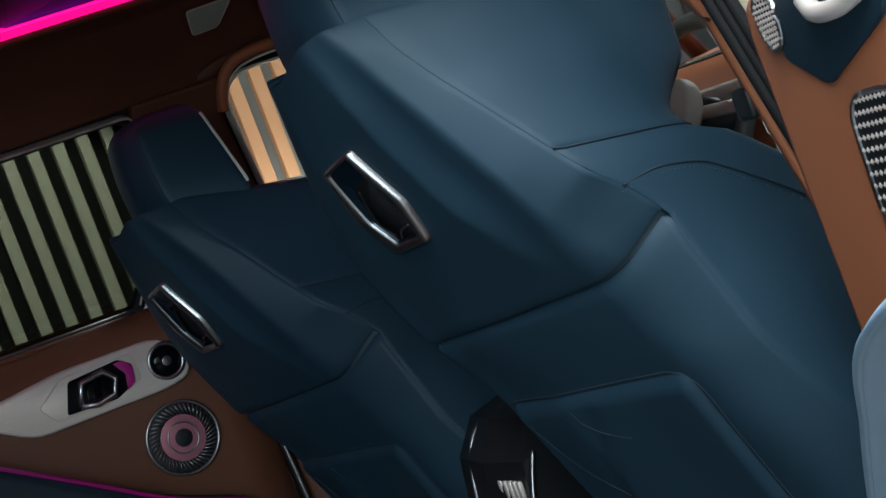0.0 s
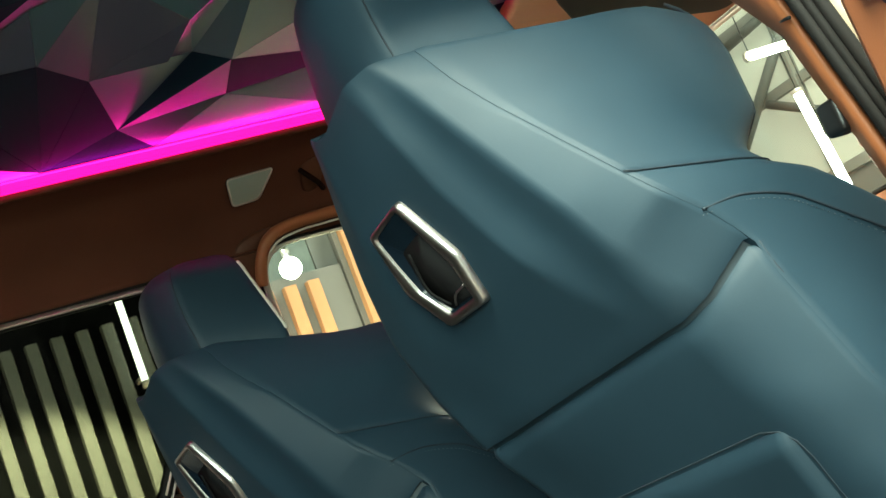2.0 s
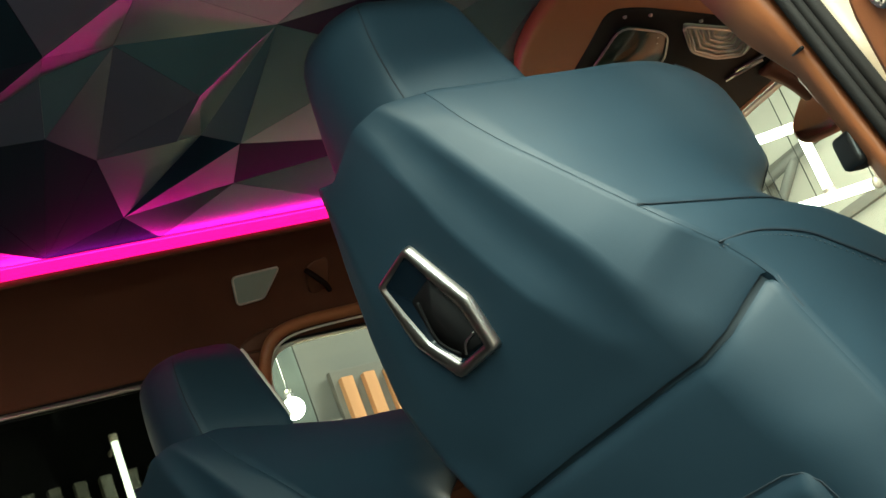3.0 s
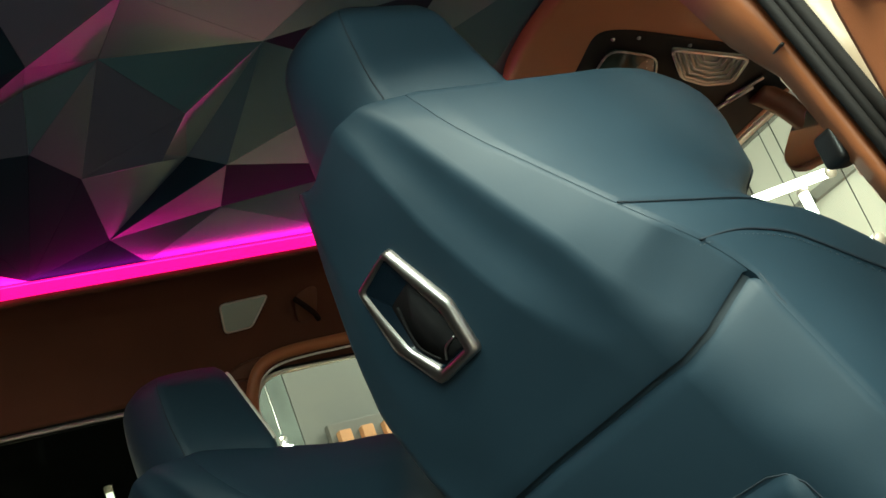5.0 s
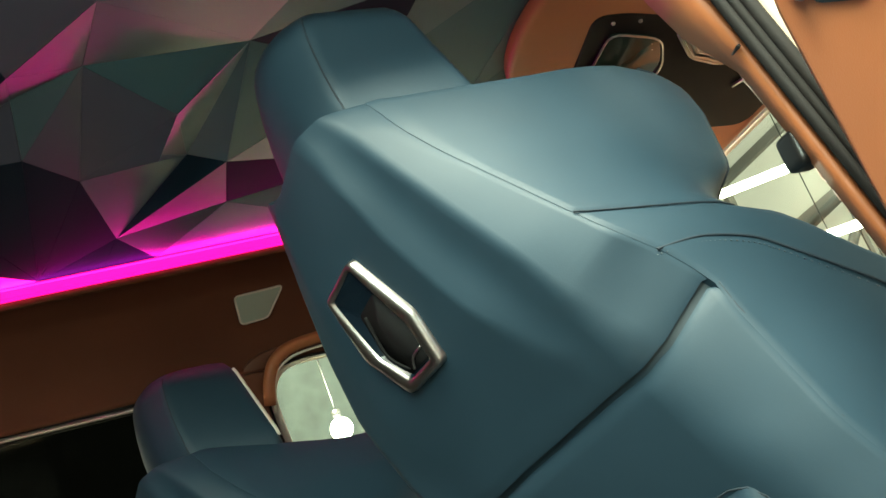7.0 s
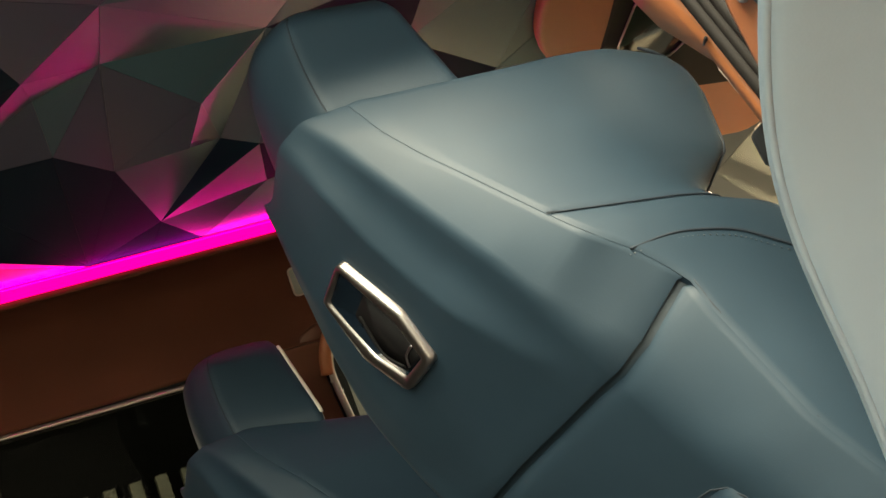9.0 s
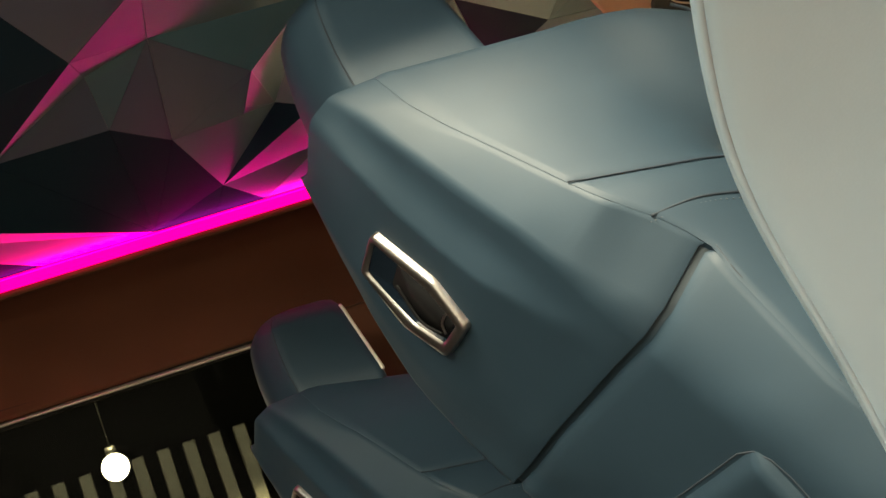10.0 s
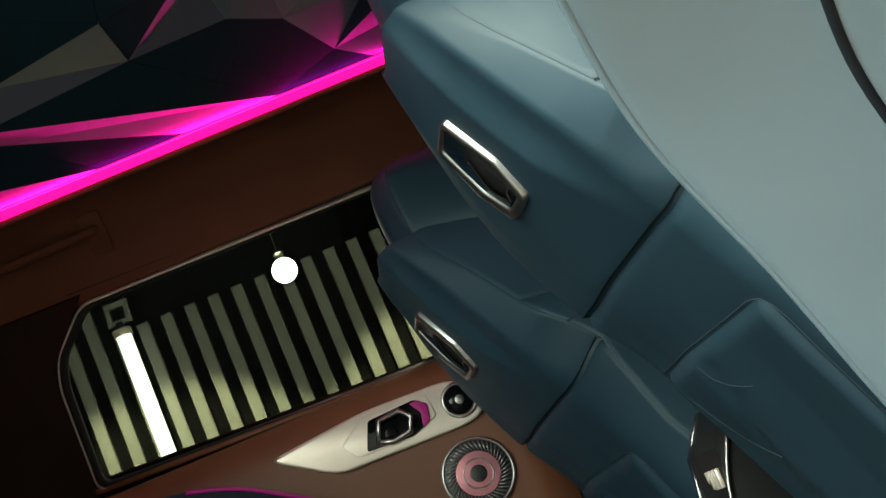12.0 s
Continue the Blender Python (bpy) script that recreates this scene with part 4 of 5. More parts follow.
strip("card", [(y + 0.006, z + (0.02 if z > 1.0 else 0)) for y, z in prof], list(np.linspace(0.135, 1.10, 12)), M_BROWN, "brown leather door card", "", 0.0, parent=fd, thick=0.02)
# dark armrest with a magenta line, low on the door
arm_top = [(-0.95, 0.975), (-0.70, 0.975), (-0.55, 0.965), (-0.46, 0.935), (-0.36, 0.875), (-0.24, 0.795), (-0.12, 0.715), (0.0, 0.66)]
rings = []
for x, z in [(p.x, p.z) for p in catmull([(x, 0, z) for x, z in arm_top], 4)]:
    rings.append([Vector((x, 0.70, z)), Vector((x, 0.60, z)), Vector((x, 0.585, z - 0.008)), Vector((x, 0.58, z - 0.03)), Vector((x, 0.60, 0.42)), Vector((x, 0.70, 0.42))])
arm = part("armrest", loft(rings), M_BLUE_DARK, door, "dark blue leather armrest")
part("glow_line", tube([Vector((p.x, 0.5835, p.z - 0.004)) for p in catmull([(x, 0, z) for x, z in arm_top[2:]], 4)], 0.004, 6), M_PINK_DIM, arm, "dim magenta light line")

# fittings on the far roof rail
def rail_pt(x, s, out=0.0):
    """s from 0 at the roof edge to 1 at the window."""
    k = s * (len(rail_prof) - 1)
    i = min(int(k), len(rail_prof) - 2)
    f = k - i
    y = rail_prof[i][0] * (1 - f) + rail_prof[i + 1][0] * f
    z = rail_prof[i][1] * (1 - f) + rail_prof[i + 1][1] * f
    d = Vector((0, rail_prof[i + 1][0] - rail_prof[i][0], rail_prof[i + 1][1] - rail_prof[i][1])).normalized()
    nrm = Vector((0, d.z, -d.y))
    if nrm.y > 0:
        nrm.negate()
    return Vector((x, y, z + 0.02 * x)) + nrm * out


lamp = thing("reading_lamp", rail_pt(0.25, 0.5), "small four-sided frosted reading lamp on the brown roof rail", "lamp")
lo = smooth_loop([rail_pt(0.203, 0.44, 0.004), rail_pt(0.292, 0.43, 0.004), rail_pt(0.262, 0.625, 0.004), rail_pt(0.212, 0.635, 0.004)], 4, 0.008)
part("lens", plate(lo, (0, 0.75, 0.5), 0.008, 0.002), M_LENS, lamp, "frosted grey lens")
part("rim", tube(lo + lo[:1], 0.0018, 6), M_SILVER, lamp)
hook = thing("coat_hook", rail_pt(0.36, 0.55), "small brown coat hook on the roof rail", "hook")
part("hook_base", plate(smooth_loop([rail_pt(0.345, 0.47, 0.003), rail_pt(0.388, 0.42, 0.003), rail_pt(0.388, 0.64, 0.003), rail_pt(0.350, 0.68, 0.003)], 4, 0.016), (0, 0.75, 0.5), 0.01, 0.002), M_BROWN, hook)
part("hook_arm", tube(catmull([rail_pt(0.345, 0.50, 0.004), rail_pt(0.352, 0.52, 0.02), rail_pt(0.372, 0.60, 0.022), rail_pt(0.385, 0.66, 0.012)], 5), 0.005, 8), M_SUEDE_DARK, hook)
grab = thing("grab_handle", rail_pt(-0.68, 0.5), "brown suede grab handle folded on the roof rail", "grab handle")
part("grip", tube(catmull([rail_pt(-0.86, 0.50, 0.004), rail_pt(-0.84, 0.48, 0.022), rail_pt(-0.70, 0.47, 0.026), rail_pt(-0.56, 0.47, 0.022), rail_pt(-0.53, 0.50, 0.004)], 6), 0.012, 10, flat=0.75), M_SUEDE, grab)
part("mount", plate(smooth_loop([rail_pt(-0.555, 0.36, 0.002), rail_pt(-0.510, 0.36, 0.002), rail_pt(-0.510, 0.70, 0.002), rail_pt(-0.545, 0.70, 0.002)], 3, 0.008), (0, 0.75, 0.5), 0.006, 0.002), M_SUEDE, grab)
part("mount", plate(smooth_loop([rail_pt(-0.885, 0.36, 0.002), rail_pt(-0.840, 0.36, 0.002), rail_pt(-0.840, 0.70, 0.002), rail_pt(-0.875, 0.70, 0.002)], 3, 0.008), (0, 0.75, 0.5), 0.006, 0.002), M_SUEDE, grab)

# ---------------------------------------------------------------- faceted roof lining
from mathutils.geometry import delaunay_2d_cdt

rng = random.Random(7)
LX, HX, LY, HY = -1.5, 0.72, -0.58, 0.405
CORNER = dict(
    a=(-0.089, 0.178, 1.572), b=(0.022, 0.144, 1.578), c=(-0.012, 0.352, 1.556), d=(0.075, 0.180, 1.590),
    e=(0.110, -0.090, 1.602), f=(0.025, 0.030, 1.574), g=(0.055, HY, 1.536), h=(-0.030, HY, 1.534),
    i=(0.125, 0.168, 1.562), j=(0.155, 0.297, 1.560), k=(-0.112, -0.070, 1.606), l=(-0.180, 0.090, 1.570),
    m=(-0.200, -0.020, 1.600), n=(-0.222, -0.120, 1.570), o=(-0.345, 0.080, 1.558), p=(-0.130, HY, 1.532),
    q=(-0.600, 0.085, 1.534), r=(-0.470, HY, 1.525), s=(0.014, 0.130, 1.560), t=(-0.125, -0.242, 1.585),
    u=(0.147, -0.231, 1.590), v=(-0.600, 0.225, 1.562), w=(-0.640, 0.318, 1.522), x=(0.34, 0.02, 1.60), y=(-0.310, HY, 1.529))
# facets under pink carry the light line's glow in their colour
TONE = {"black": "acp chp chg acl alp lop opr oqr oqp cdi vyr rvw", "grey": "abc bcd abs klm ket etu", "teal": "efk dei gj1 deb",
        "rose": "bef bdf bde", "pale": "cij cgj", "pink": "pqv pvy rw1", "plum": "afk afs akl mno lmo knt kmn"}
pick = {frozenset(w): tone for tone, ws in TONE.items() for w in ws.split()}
names, pts = list(CORNER), [Vector(v) for v in CORNER.values()]
for i in range(9):
    names.append("1")
    pts.append(Vector((LX + (HX - LX) * i / 8, LY, 1.575)))
for x in (-1.5, -1.2, -0.95, -0.70, 0.40, 0.56, 0.72):
    names.append("1")
    pts.append(Vector((x, HY, 1.535 + 0.02 * x)))
for x, y in ((-1.5, -0.3), (-1.5, 0.05), (-1.22, -0.1), (-1.15, 0.2), (-0.95, -0.32), (-0.85, 0.02), (-0.9, 0.2), (-0.6, -0.28), (-0.55, 0.0), (-0.33, -0.33), (-0.36, -0.08), (0.3, -0.25), (0.5, -0.3), (0.72, -0.25), (0.72, 0.1), (0.5, 0.1), (0.45, 0.27), (0.05, -0.42)):
    names.append("1")
    pts.append(Vector((x, y, 1.578 + rng.uniform(-0.02, 0.025))))
seed_edges = ["ab", "bd", "dc", "ca", "ak", "kf", "fe", "fb", "ed", "di", "ci", "ij", "cj", "gj", "cg", "al", "lm", "mk", "mn", "lo", "no", "pq", "pv", "vy", "rw", "rv", "nt", "kt", "te", "eu", "as", "sb", "af"]
plan = delaunay_2d_cdt([p.xy for p in pts], [(names.index(a), names.index(b)) for a, b in seed_edges], [], 0, 1e-5)
bm = bmesh.new()
FACETS = [M_FACET_BLACK, M_FACET_GREY, M_FACET_TEAL, M_FACET_ROSE, M_FACET_PLUM, M_FACET_PALE, M_FACET_PINK_LIT]
SLOT = {"black": 0, "grey": 1, "teal": 2, "rose": 3, "plum": 4, "pale": 5, "pink": 6}


def facet(a, b, c, slot):
    """One prism-like facet with its own edges, a hair proud of its neighbours."""
    mid = (a + b + c) / 3
    low = [bm.verts.new(p.lerp(mid, 0.006)) for p in (a, b, c)]
    high = [bm.verts.new(p + Vector((0, 0, 0.05))) for p in (a, b, c)]
    faces = [bm.faces.new(low), bm.faces.new(high[::-1])]
    faces += [bm.faces.new((low[k], low[(k + 1) % 3], high[(k + 1) % 3], high[k])) for k in range(3)]
    for fc in faces:
        fc.material_index = slot


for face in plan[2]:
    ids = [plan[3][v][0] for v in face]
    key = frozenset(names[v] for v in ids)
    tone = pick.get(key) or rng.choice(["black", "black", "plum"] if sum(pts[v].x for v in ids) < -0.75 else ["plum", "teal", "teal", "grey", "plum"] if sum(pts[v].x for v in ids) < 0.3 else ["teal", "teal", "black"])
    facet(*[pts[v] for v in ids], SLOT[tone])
bmesh.ops.recalc_face_normals(bm, faces=bm.faces[:])
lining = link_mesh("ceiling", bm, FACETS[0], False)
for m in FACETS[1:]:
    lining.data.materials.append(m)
tagged(lining, "dark teal and plum faceted roof lining, pink edge glow put into its colour", "roof lining", "", "structure")
near_rail = [(-y - 0.01, z) for y, z in rail_prof if z > 1.45]
ob = link_mesh("trim", loft([[Vector((x, y, z + 0.02 * x)) for y, z in near_rail] + [Vector((x, y - 0.03, z + 0.02 * x + 0.02)) for y, z in near_rail[::-1]] for x in np.linspace(-1.5, 1.1, 12)]), M_SUEDE)
tagged(ob, "brown suede roof rail trim over the near doors", "roof trim", "", "structure")
slab("roof", (-1.6, -0.60, 1.70), (1.05, 0.66, 1.73), M_PAINT, "pale painted car roof", "car roof")

# ---------------------------------------------------------------- front header, overhead console, mirror
hdr = link_mesh("trim", plate(smooth_loop([(0.515, -0.62, 1.552), (0.500, -0.10, 1.548), (0.53, 0.02, 1.545), (0.60, 0.11, 1.543), (0.66, 0.42, 1.540), (1.12, 0.45, 1.500), (1.12, -0.62, 1.500)], 5, 0.06), (0.08, 0, 1), 0.03, 0.01), M_TAN)
tagged(hdr, "brown leather front roof header", "roof trim", "", "structure")
con = thing("overhead_console", (0.85, 0.0, 1.54), "gloss black overhead console with pleated lamp lens", "overhead console")
part("housing", plate(smooth_loop([(0.603, -0.146, 1.5385), (0.66, -0.152, 1.534), (0.95, -0.10, 1.511), (1.10, -0.07, 1.499), (1.10, 0.22, 1.499), (0.78, 0.22, 1.5245), (0.66, 0.10, 1.534), (0.632, -0.03, 1.5365)], 6, 0.035), (0.08, 0, 1), 0.02, 0.006), M_MATTBLACK, con, "black housing")
LENS = [(0.765, -0.108, 1.522), (0.937, -0.083, 1.508), (0.952, -0.014, 1.507), (0.900, -0.008, 1.511), (0.836, -0.030, 1.516)]
lens = part("lamp_lens", plate(smooth_loop(LENS, 4, 0.015), (0.08, 0, 1), 0.008, 0.002), M_LENS, con, "pleated frosted lamp lens")
mid = (Vector(LENS[0]) + Vector(LENS[1])) / 2 + Vector((0, 0, -0.003))
for k in (0.9, 0.74, 0.58, 0.42, 0.26):
    part("pleat", tube([mid.lerp(p, k) for p in [Vector(q) + Vector((0, 0, -0.0035)) for q in (LENS[0], LENS[4], LENS[3], LENS[2], LENS[1])]], 0.0024, 6), M_CHROME, lens)
rim = smooth_loop([Vector(q) + Vector((0, 0, -0.003)) for q in LENS], 4, 0.015)
part("lens_rim", tube(rim + rim[:1], 0.003, 6), M_CHROME, con)
part("glass_cover", plate(smooth_loop([(0.648, -0.108, 1.531), (0.752, -0.088, 1.523), (0.80, 0.0, 1.519), (0.78, 0.10, 1.5205), (0.675, 0.06, 1.529)], 5, 0.03), (0.08, 0, 1), 0.004, 0.0015), M_GREENGLASS, con, "dark green glass cover")
cover = smooth_loop([(0.648, -0.108, 1.529), (0.752, -0.088, 1.521), (0.80, 0.0, 1.517), (0.78, 0.10, 1.5185), (0.675, 0.06, 1.527)], 5, 0.03)
part("cover_rim", tube(cover + cover[:1], 0.0017, 8), M_CHROME, con, "bright chrome rim of the glass cover")
for y in (0.0, 0.03):
    part("chrome_bar", tube([(0.979, 0.041 + y, 1.5045), (1.012, -0.023 + y, 1.502)], 0.0035, 8), M_CHROME, con, "chrome bar")
for x, y in ((0.645, -0.128), (0.690, -0.132), (0.80, -0.112), (0.742, -0.072), (0.752, -0.055)):
    bm = bmesh.new()
    bmesh.ops.create_uvsphere(bm, u_segments=10, v_segments=6, radius=0.0035)
    bm.transform(Matrix.Translation((x, y, 1.5335 - (x - 0.66) * 0.08)))
    part("sensor_dot", bm, M_CHROME, con)
part("front_edge", tube([(1.112, 0.42, 1.492), (1.112, -0.55, 1.492)], 0.006, 8), M_SILVER, con, "pale front edge")
part("stalk", tube(catmull([(1.04, 0.03, 1.505), (1.09, 0.03, 1.47), (1.125, 0.03, 1.425)], 5), 0.022, 12), M_BROWN, con, "brown mirror stalk")
mir = thing("rear_view_mirror", (1.10, 0.06, 1.41), "brown-backed rear view mirror hanging from the header", "mirror")
mp = [(1.10, -0.06, 1.446), (1.10, 0.045, 1.449), (1.10, 0.106, 1.408), (1.10, 0.096, 1.372), (1.10, 0.01, 1.356), (1.10, -0.05, 1.37)]
part("shell", plate(smooth_loop(mp, 5, 0.02), (1, 0, -0.1), 0.03, 0.008), M_BROWN, mir, "brown mirror shell")
part("mirror_glass", plate(smooth_loop([(1.0985, 0.02 + (y - 0.02) * 0.9, 1.405 + (z - 1.405) * 0.88) for _, y, z in mp], 5, 0.02), (1, 0, -0.1), 0.002), M_MIRROR, mir, "mirror glass", smooth=False)

# windscreen, dashboard, steering wheel
ws = thing("windscreen", (1.5, 0.0, 1.25), "raked clear windscreen", "windscreen", kind="structure")
pane = part("pane", plate([(1.12, 0.62, 1.50), (1.12, -0.62, 1.50), (1.55, -0.70, 1.125), (1.55, 0.70, 1.125)], (0.66, 0, 0.75), 0.006), M_GLASS_CLEAR, ws, "clear glass", smooth=False)
pane.visible_shadow = False
for side in (-1, 1):
    part("pillar", tube([(1.06, side * 0.645, 1.50), (1.18, side * 0.675, 1.36), (1.38, side * 0.73, 1.10)], 0.022, 10), M_BROWN, ws, "brown front pillar trim")
dash = thing("dashboard", (1.3, 0.0, 0.8), "brown leather dashboard with dark top and silver vents", "dashboard")
rings = []
for y in np.linspace(-0.72, 0.72, 18):
    rings.append([Vector((x, y, z)) for x, z in ((1.20, 0.62), (1.16, 0.80), (1.15, 0.98), (1.165, 1.05), (1.21, 1.088), (1.27, 1.098), (1.40, 1.105), (1.56, 1.115), (1.56, 0.60))])
part("body", loft(rings), M_TAN, dash, "brown leather body")
part("dark_line", tube([(1.23, -0.71, 1.094), (1.22, 0.0, 1.094), (1.23, 0.71, 1.094)], 0.005, 8, (1, 0, 0)), M_BLACK, dash)
part("silver_band", box((1.135, -0.70, 1.00), (1.16, 0.70, 1.036), 0.006), M_SILVER, dash, "silver vent band")
for y in (-0.62, -0.12, 0.12, 0.62):
    part("air_vent", box((1.125, y - 0.06, 0.955), (1.15, y + 0.06, 1.03), 0.006), M_GLOSS, dash, "gloss black air vent")
part("screen", box((1.12, -0.55, 0.93), (1.15, 0.28, 1.05), 0.008), M_GLOSS, dash, "curved black display")
wheel = thing("steering_wheel", (1.05, 0.408, 1.0), "thick leather steering wheel with silver spokes", "steering wheel")
wc, wnv = Vector((1.05, 0.408, 1.0)), Vector((-0.90, 0, 0.43)).normalized()
part("rim", ring_mesh(wc, wnv, 0.190, 0.018, 56, 12), M_GREYLEATHER, wheel, "grey leather rim")
part("hub", disc(wc + wnv * 0.01, wnv, 0.070, 0.04, 32, 0.012), M_CREAMLEATHER, wheel, "cream leather hub cover")
part("hub_ring", ring_mesh(wc + wnv * 0.032, wnv, 0.050, 0.004, 40, 8), M_CHROME, wheel, "chrome hub ring")
for a in (0.05, math.pi - 0.05, math.pi / 2):
    u = wnv.cross(Vector((0, 1, 0))).normalized()
    d = Vector((0, 1, 0)) * math.cos(a) + u * math.sin(a)
    part("spoke", tube([wc + d * 0.05, wc + d * 0.185], 0.014, 8, wnv, 0.5), M_SILVER, wheel, "silver spoke")
part("column", tube([wc - wnv * 0.01, wc - wnv * 0.22], 0.045, 16), M_BLACK, wheel)

# ---------------------------------------------------------------- near pillar and open rear door
pil = thing("pillar_trim", (0.4, -0.70, 0.3), "brown leather middle pillar with black rubber door seal", "pillar trim", kind="structure")
zs = np.linspace(0.30, 1.56, 22)


def lin(a, b, z):
    """A line given at heights 0.75 and 1.10."""
    f = (z - 0.75) / 0.35
    return Vector((a[0] + (b[0] - a[0]) * f, a[1] + (b[1] - a[1]) * f, z))


IN_, SE_ = ((0.341, -0.750), (0.312, -0.682)), ((0.339, -0.778), (0.273, -0.747))
rings = []
for z in zs:
    a, s = lin(*IN_, z), lin(*SE_, z)
    a += Vector((-0.020, 0.020, 0)) * min(1.0, max(0.0, (z - 1.17) / 0.04))
    m = a.lerp(s, 0.62) + Vector((-0.006, -0.005, 0))
    rings.append([a + Vector((0.03, 0.02, 0)), a, a.lerp(m, 0.5) + Vector((-0.004, -0.003, 0)), m, s.lerp(m, 0.25) + Vector((0.012, 0.01, 0)), s + Vector((0.03, 0.02, 0)), a.lerp(s, 0.5) + Vector((0.09, 0.05, 0))])
part("cover", loft(rings), M_TAN, pil, "brown leather cover")
for dx, dy, rad in ((0.004, -0.005, 0.0070), (0.009, -0.013, 0.0060), (0.015, -0.021, 0.0070)):
    part("door_seal", tube([lin(*SE_, z) + Vector((dx, dy, 0)) for z in zs], rad, 10), M_RUBBER, pil, "black rubber door seal")
film_rng = random.Random(3)
film = [lin(*IN_, z) + Vector((0.000 + film_rng.uniform(-0.0015, 0.0015), -0.001 + film_rng.uniform(-0.0015, 0.0015), 0)) for z in np.linspace(0.98, 1.50, 60)]
part("film_edge", tube(film, 0.0014, 5, flat=0.5), M_SILVER, pil, "crumpled edge of clear protective film")
part("belt_guide", box((0.304, -0.706, 1.024), (0.336, -0.676, 1.060), 0.008, 3), M_BLACK, pil, "black seat belt guide")
part("seal_joint", tube([lin(*IN_, 1.150).lerp(lin(*SE_, 1.150), 0.15) + Vector((-0.005, -0.004, 0)), lin(*IN_, 1.138).lerp(lin(*SE_, 1.138), 0.75) + Vector((-0.005, -0.004, 0))], 0.002, 6), M_BLACK, pil)
rings = []
for z in zs:
    s = lin(*SE_, z)
    rings.append([s + Vector((0.012, -0.012, 0)), s + Vector((0.055, -0.030, 0)), s + Vector((0.16, -0.06, 0)), s + Vector((0.17, 0.0, 0)), s + Vector((0.04, 0.02, 0))])
part("jamb", loft(rings), M_JAMB, pil, "pale painted door jamb")

DOOR_D, DOOR_N = Vector((-0.2, -0.98, 0)).normalized(), Vector((-0.98, 0.2, 0)).normalized()
HNG = Vector((0.22, -0.863, 0))
ndoor = thing("rear_door", (0.10, -1.2, 0.30), "open near rear door with brown card and pale blue padded armrest", "car door")


def dp(u, z, out=0.0):
    return HNG + DOOR_D * u + DOOR_N * out + Vector((0, 0, z))


part("card", plate(smooth_loop([dp(-0.008, 0.30), dp(-0.032, 1.145), dp(0.9, 1.145), dp(0.9, 0.30)], 4, 0.04), -DOOR_N, 0.05, 0.01), M_TAN, ndoor, "brown leather door card")
part("outer_skin", plate([dp(-0.02, 0.28, -0.055), dp(-0.02, 1.13, -0.055), dp(0.95, 1.13, -0.055), dp(0.95, 0.28, -0.055)], -DOOR_N, 0.05, 0.012), M_JAMB, ndoor, "pale painted outer skin")
part("insert", plate(smooth_loop([dp(0.030, 1.140, 0.004), dp(0.028, 1.078, 0.004), dp(0.086, 1.043, 0.004), dp(0.20, 1.088, 0.004), dp(0.22, 1.140, 0.004)], 4, 0.01), -DOOR_N, 0.006, 0.002), M_BLUE_DARK, ndoor, "dark blue leather insert")


def grille(loop, nm_label, rows, cols):
    g = part("speaker_grille", plate(smooth_loop(loop, 5, 0.03), -DOOR_N, 0.005, 0.0015), M_BLACK, ndoor, nm_label)
    c0, c1, c2, c3 = [Vector(p) for p in loop]
    bm = bmesh.new()
    for i in range(rows):
        for j in range(cols):
            u, v = (i + 0.5) / rows, (j + 0.5) / cols
            if (2 * u - 1) ** 4 + (2 * v - 1) ** 4 > 0.95:
                continue
            p = c0.lerp(c3, u).lerp(c1.lerp(c2, u), v) + DOOR_N * 0.001
            s = (c3 - c0).length / rows * 0.50
            vs = [bm.verts.new(p + DOOR_D * s * a + Vector((0, 0, s * b)) + DOOR_N * h) for a, b, h in ((-1, 0, 0), (0, -1, 0), (1, 0, 0), (0, 1, 0), (0, 0, 0.0025))]
            for k in range(4):
                bm.faces.new((vs[k], vs[(k + 1) % 4], vs[4]))
    tagged(part("grille_studs", bm, M_SILVER, g, "small chrome grille studs"), kind="stuff")
    part("grille_rim", tube(smooth_loop(loop, 5, 0.03) + smooth_loop(loop, 5, 0.03)[:1], 0.003, 6), M_CHROME, g)


grille([dp(0.004, 1.139, 0.006), dp(0.014, 1.087, 0.006), dp(0.042, 1.090, 0.006), dp(0.046, 1.139, 0.006)], "chrome studded speaker grille", 7, 10)
grille([dp(0.104, 1.030, 0.004), dp(0.098, 0.90, 0.004), dp(0.22, 0.90, 0.004), dp(0.19, 1.032, 0.004)], "chrome studded speaker grille", 14, 12)
part("pull", tube(catmull([dp(0.10, 1.122, 0.008), dp(0.125, 1.108, 0.016), dp(0.16, 1.106, 0.016), dp(0.19, 1.115, 0.008)], 6), 0.009, 10), M_SILVER, ndoor, "silver door pull")
# padded armrest: its inner edge rises towards the free end of the door
PAD = [(0.010, -0.010, -0.004), (0.025, -0.018, -0.006), (0.06, -0.037, -0.010), (0.11, -0.068, -0.020), (0.15, -0.098, -0.036), (0.20, -0.14, -0.07), (0.28, -0.21, -0.14), (0.40, -0.33, -0.28), (0.43, -0.10, 0.0)]
edge = catmull([(0.20, -0.79, 0.60), (0.16, -0.85, 0.66), (0.093, -0.958, 0.76), (0.0, -1.11, 0.875), (-0.075, -1.33, 0.955), (-0.16, -1.6, 1.01), (-0.22, -1.78, 1.03)], 10)
rings = []
side = -DOOR_N
for p in edge:
    f = min(1.0, max(0.0, (p.z - 0.6) / 0.4))
    rings.append([p + Vector((0.02, 0.012, 0.006)), p + Vector((0.004, 0.005, 0.003)), p] + [p + Vector(q) for q in PAD])
pad = part("armrest", loft(rings), M_PALE, ndoor, "pale blue-grey leather armrest pad")
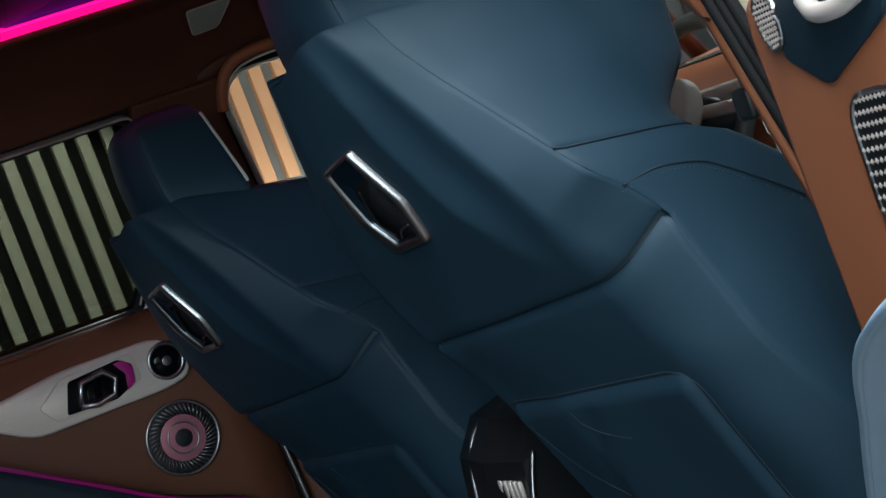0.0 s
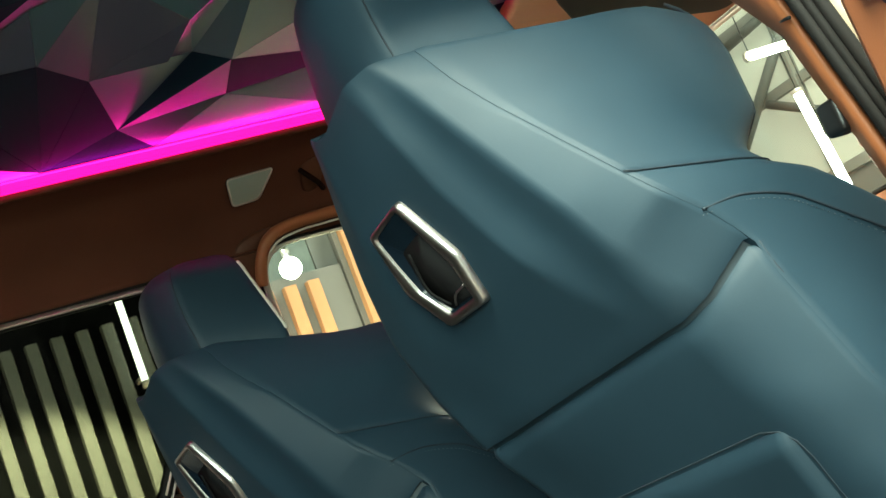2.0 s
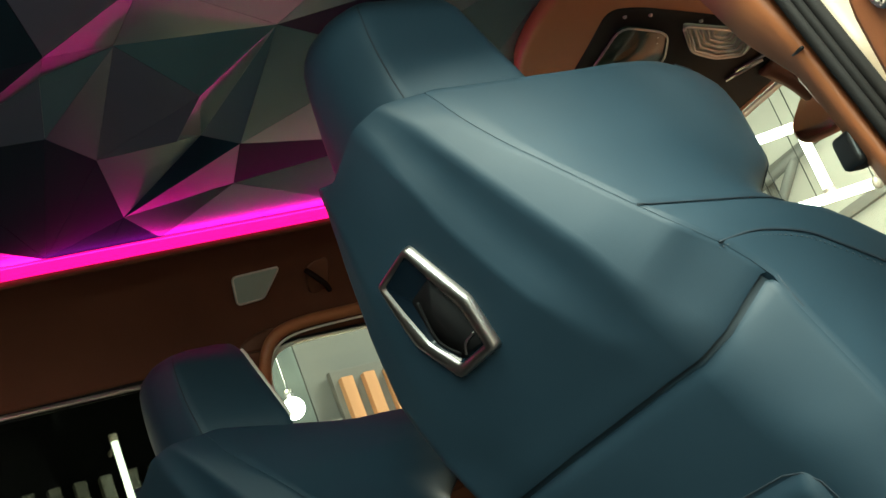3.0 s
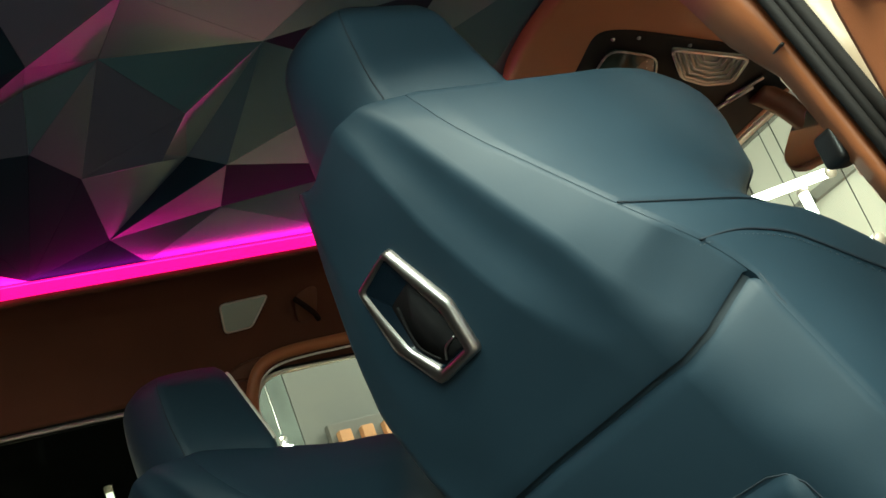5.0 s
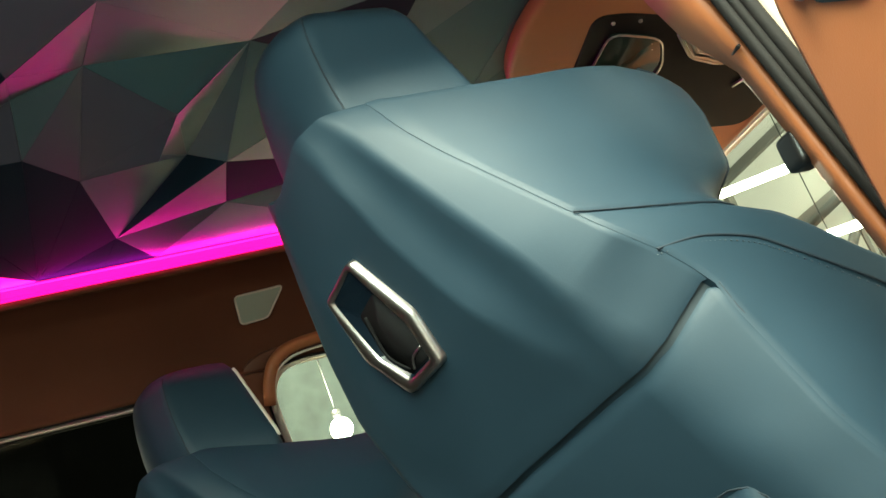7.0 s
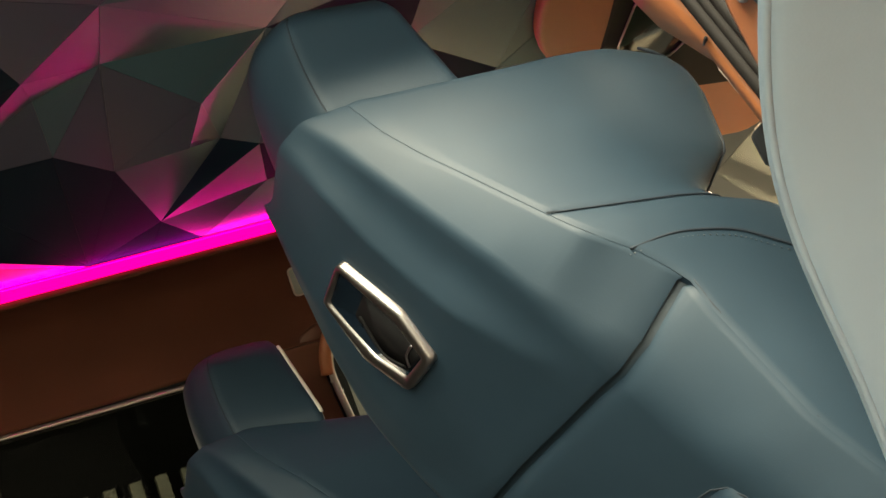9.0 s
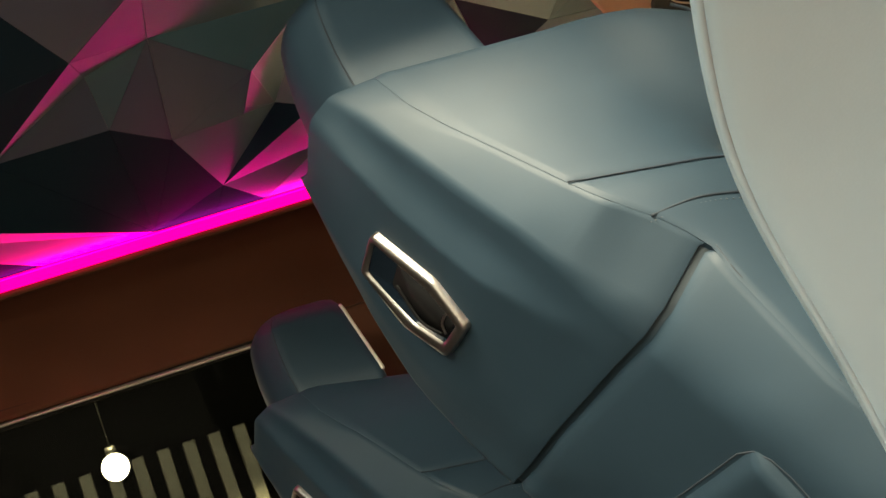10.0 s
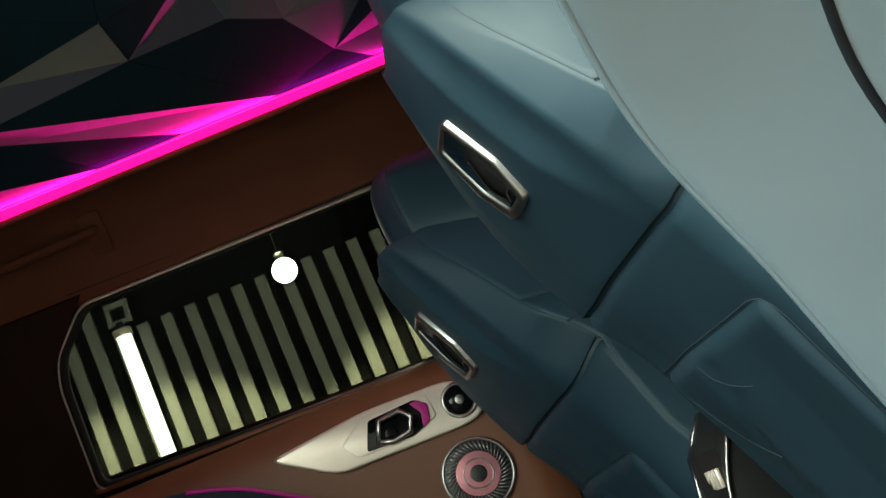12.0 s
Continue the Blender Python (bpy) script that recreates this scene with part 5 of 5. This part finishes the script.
part("piping", tube([p + Vector((0.003, -0.003, 0)) for p in edge], 0.0028, 8), M_PALE, pad, "pale leather piping")
groove = [p + Vector((0.128, -0.083, -0.027)) for p in edge]
part("groove", tube(groove, 0.004, 8), M_STITCH, pad, "dark joint line")

# ---------------------------------------------------------------- centre console between the seats
cc = thing("centre_console", (0.3, 0.02, 0.30), "dark centre console end with chrome edge and climate keys", "console")
rings = []
for z, w, x in ((0.30, 0.105, 0.17), (0.55, 0.105, 0.185), (0.66, 0.10, 0.20), (0.715, 0.085, 0.235), (0.735, 0.06, 0.30)):
    rings.append([Vector((x, 0.0 - w, z)), Vector((x - 0.012, 0.0, z)), Vector((x, w, z)), Vector((1.0, w, z)), Vector((1.0, -w, z))])
part("housing", loft(rings), M_BLACK, cc, "black console housing", smooth=False)
part("display", plate(smooth_loop([(0.192, -0.085, 0.58), (0.205, -0.08, 0.668), (0.205, 0.03, 0.668), (0.192, 0.035, 0.58)], 4, 0.015), (1, 0, -0.15), 0.004, 0.001), M_GLOSS, cc, "black climate display", smooth=False)
part("chrome_edge", tube(catmull([(0.236, 0.041, 0.712), (0.215, 0.058, 0.69), (0.195, 0.062, 0.64), (0.18, 0.06, 0.56)], 6), 0.004, 8), M_CHROME, cc, "curved chrome edge")
part("chrome_edge", tube(catmull([(0.22, -0.105, 0.67), (0.19, -0.11, 0.60), (0.175, -0.112, 0.50)], 6), 0.003, 8), M_CHROME, cc, "curved chrome edge")
for i in range(5):
    y = -0.088 + i * 0.014
    part("key", box((0.186, y - 0.005, 0.606), (0.193, y + 0.005, 0.634), 0.0015, 1), M_SILVER, cc, "pale climate key")
for i in range(3):
    part("key", box((0.196, -0.02 + i * 0.016, 0.655), (0.20, -0.01 + i * 0.016, 0.659), 0.001, 1), M_SILVER, cc, "pale climate key")

# cabin floor and near sill so that the seats stand on something
slab("floor", (-1.5, -0.85, 0.22), (1.6, 0.80, 0.299), M_CARPET, "dark carpeted cabin floor", "car floor")
slab("trim", (-1.5, -0.98, 0.05), (1.9, -0.86, 0.34), M_JAMB, "pale painted door sill", "sill", 0.02)
slab("trim", (-1.5, 0.705, 0.05), (1.9, 0.95, 0.349), M_JAMB, "pale painted far sill", "sill", 0.02)

# plain outer body that closes the car round the cabin
car = thing("car_body", (0.0, 0.0, 0.0), "pale blue painted car body standing on the hall floor", "car", kind="structure")
part("rear_panel", box((-1.62, -0.88, 0.30), (-1.51, 0.94, 1.10), 0.03, 3), M_PAINT, car, "plain painted tail")
part("rear_bulkhead", box((-1.51, -0.80, 0.30), (-1.47, 0.70, 1.56), 0.01), M_SUEDE_DARK, car, "dark lining behind the cabin")
part("quarter_panel", box((-1.58, -0.96, 0.30), (-1.10, -0.88, 1.06), 0.025, 3), M_PAINT, car)
part("rear_pillar", box((-1.52, -0.80, 1.05), (-1.22, -0.64, 1.72), 0.03, 3), M_PAINT, car)
part("side_panel", box((-1.58, 0.83, 0.30), (1.60, 0.93, 1.00), 0.03, 3), M_PAINT, car)
part("side_panel", box((0.46, -0.98, 0.30), (1.60, -0.90, 1.00), 0.03, 3), M_PAINT, car)
part("bonnet", loft([[Vector((x, y, z)) for y, z in ((-0.93, 0.42), (-0.93, h - 0.12), (-0.80, h), (0.80, h), (0.90, h - 0.12), (0.90, 0.42))] for x, h in ((1.58, 1.06), (2.0, 1.02), (2.45, 0.94), (2.62, 0.80))]), M_PAINT, car, "rounded painted bonnet")
for x, y in ((-1.32, -0.86), (-1.32, 0.83), (2.02, -0.86), (2.02, 0.83)):
    wh = part("wheel", disc((x, y + 0.11, 0.34), (0, -1, 0), 0.20, 0.20, 40, 0.01), M_BLACK, car)
    part("tyre", ring_mesh((x, y, 0.345), (0, -1, 0), 0.245, 0.098, 48, 14), M_RUBBER, wh, "black rubber tyre")
    part("rim", ring_mesh((x, y - 0.08, 0.345), (0, -1, 0), 0.17, 0.02, 40, 8), M_SILVER, wh, "silver wheel rim")
    for k in range(5):
        a = 2 * math.pi * k / 5
        part("spoke", tube([(x, y - 0.09, 0.345), (x + 0.165 * math.cos(a), y - 0.09, 0.345 + 0.165 * math.sin(a))], 0.018, 8), M_SILVER, wh)
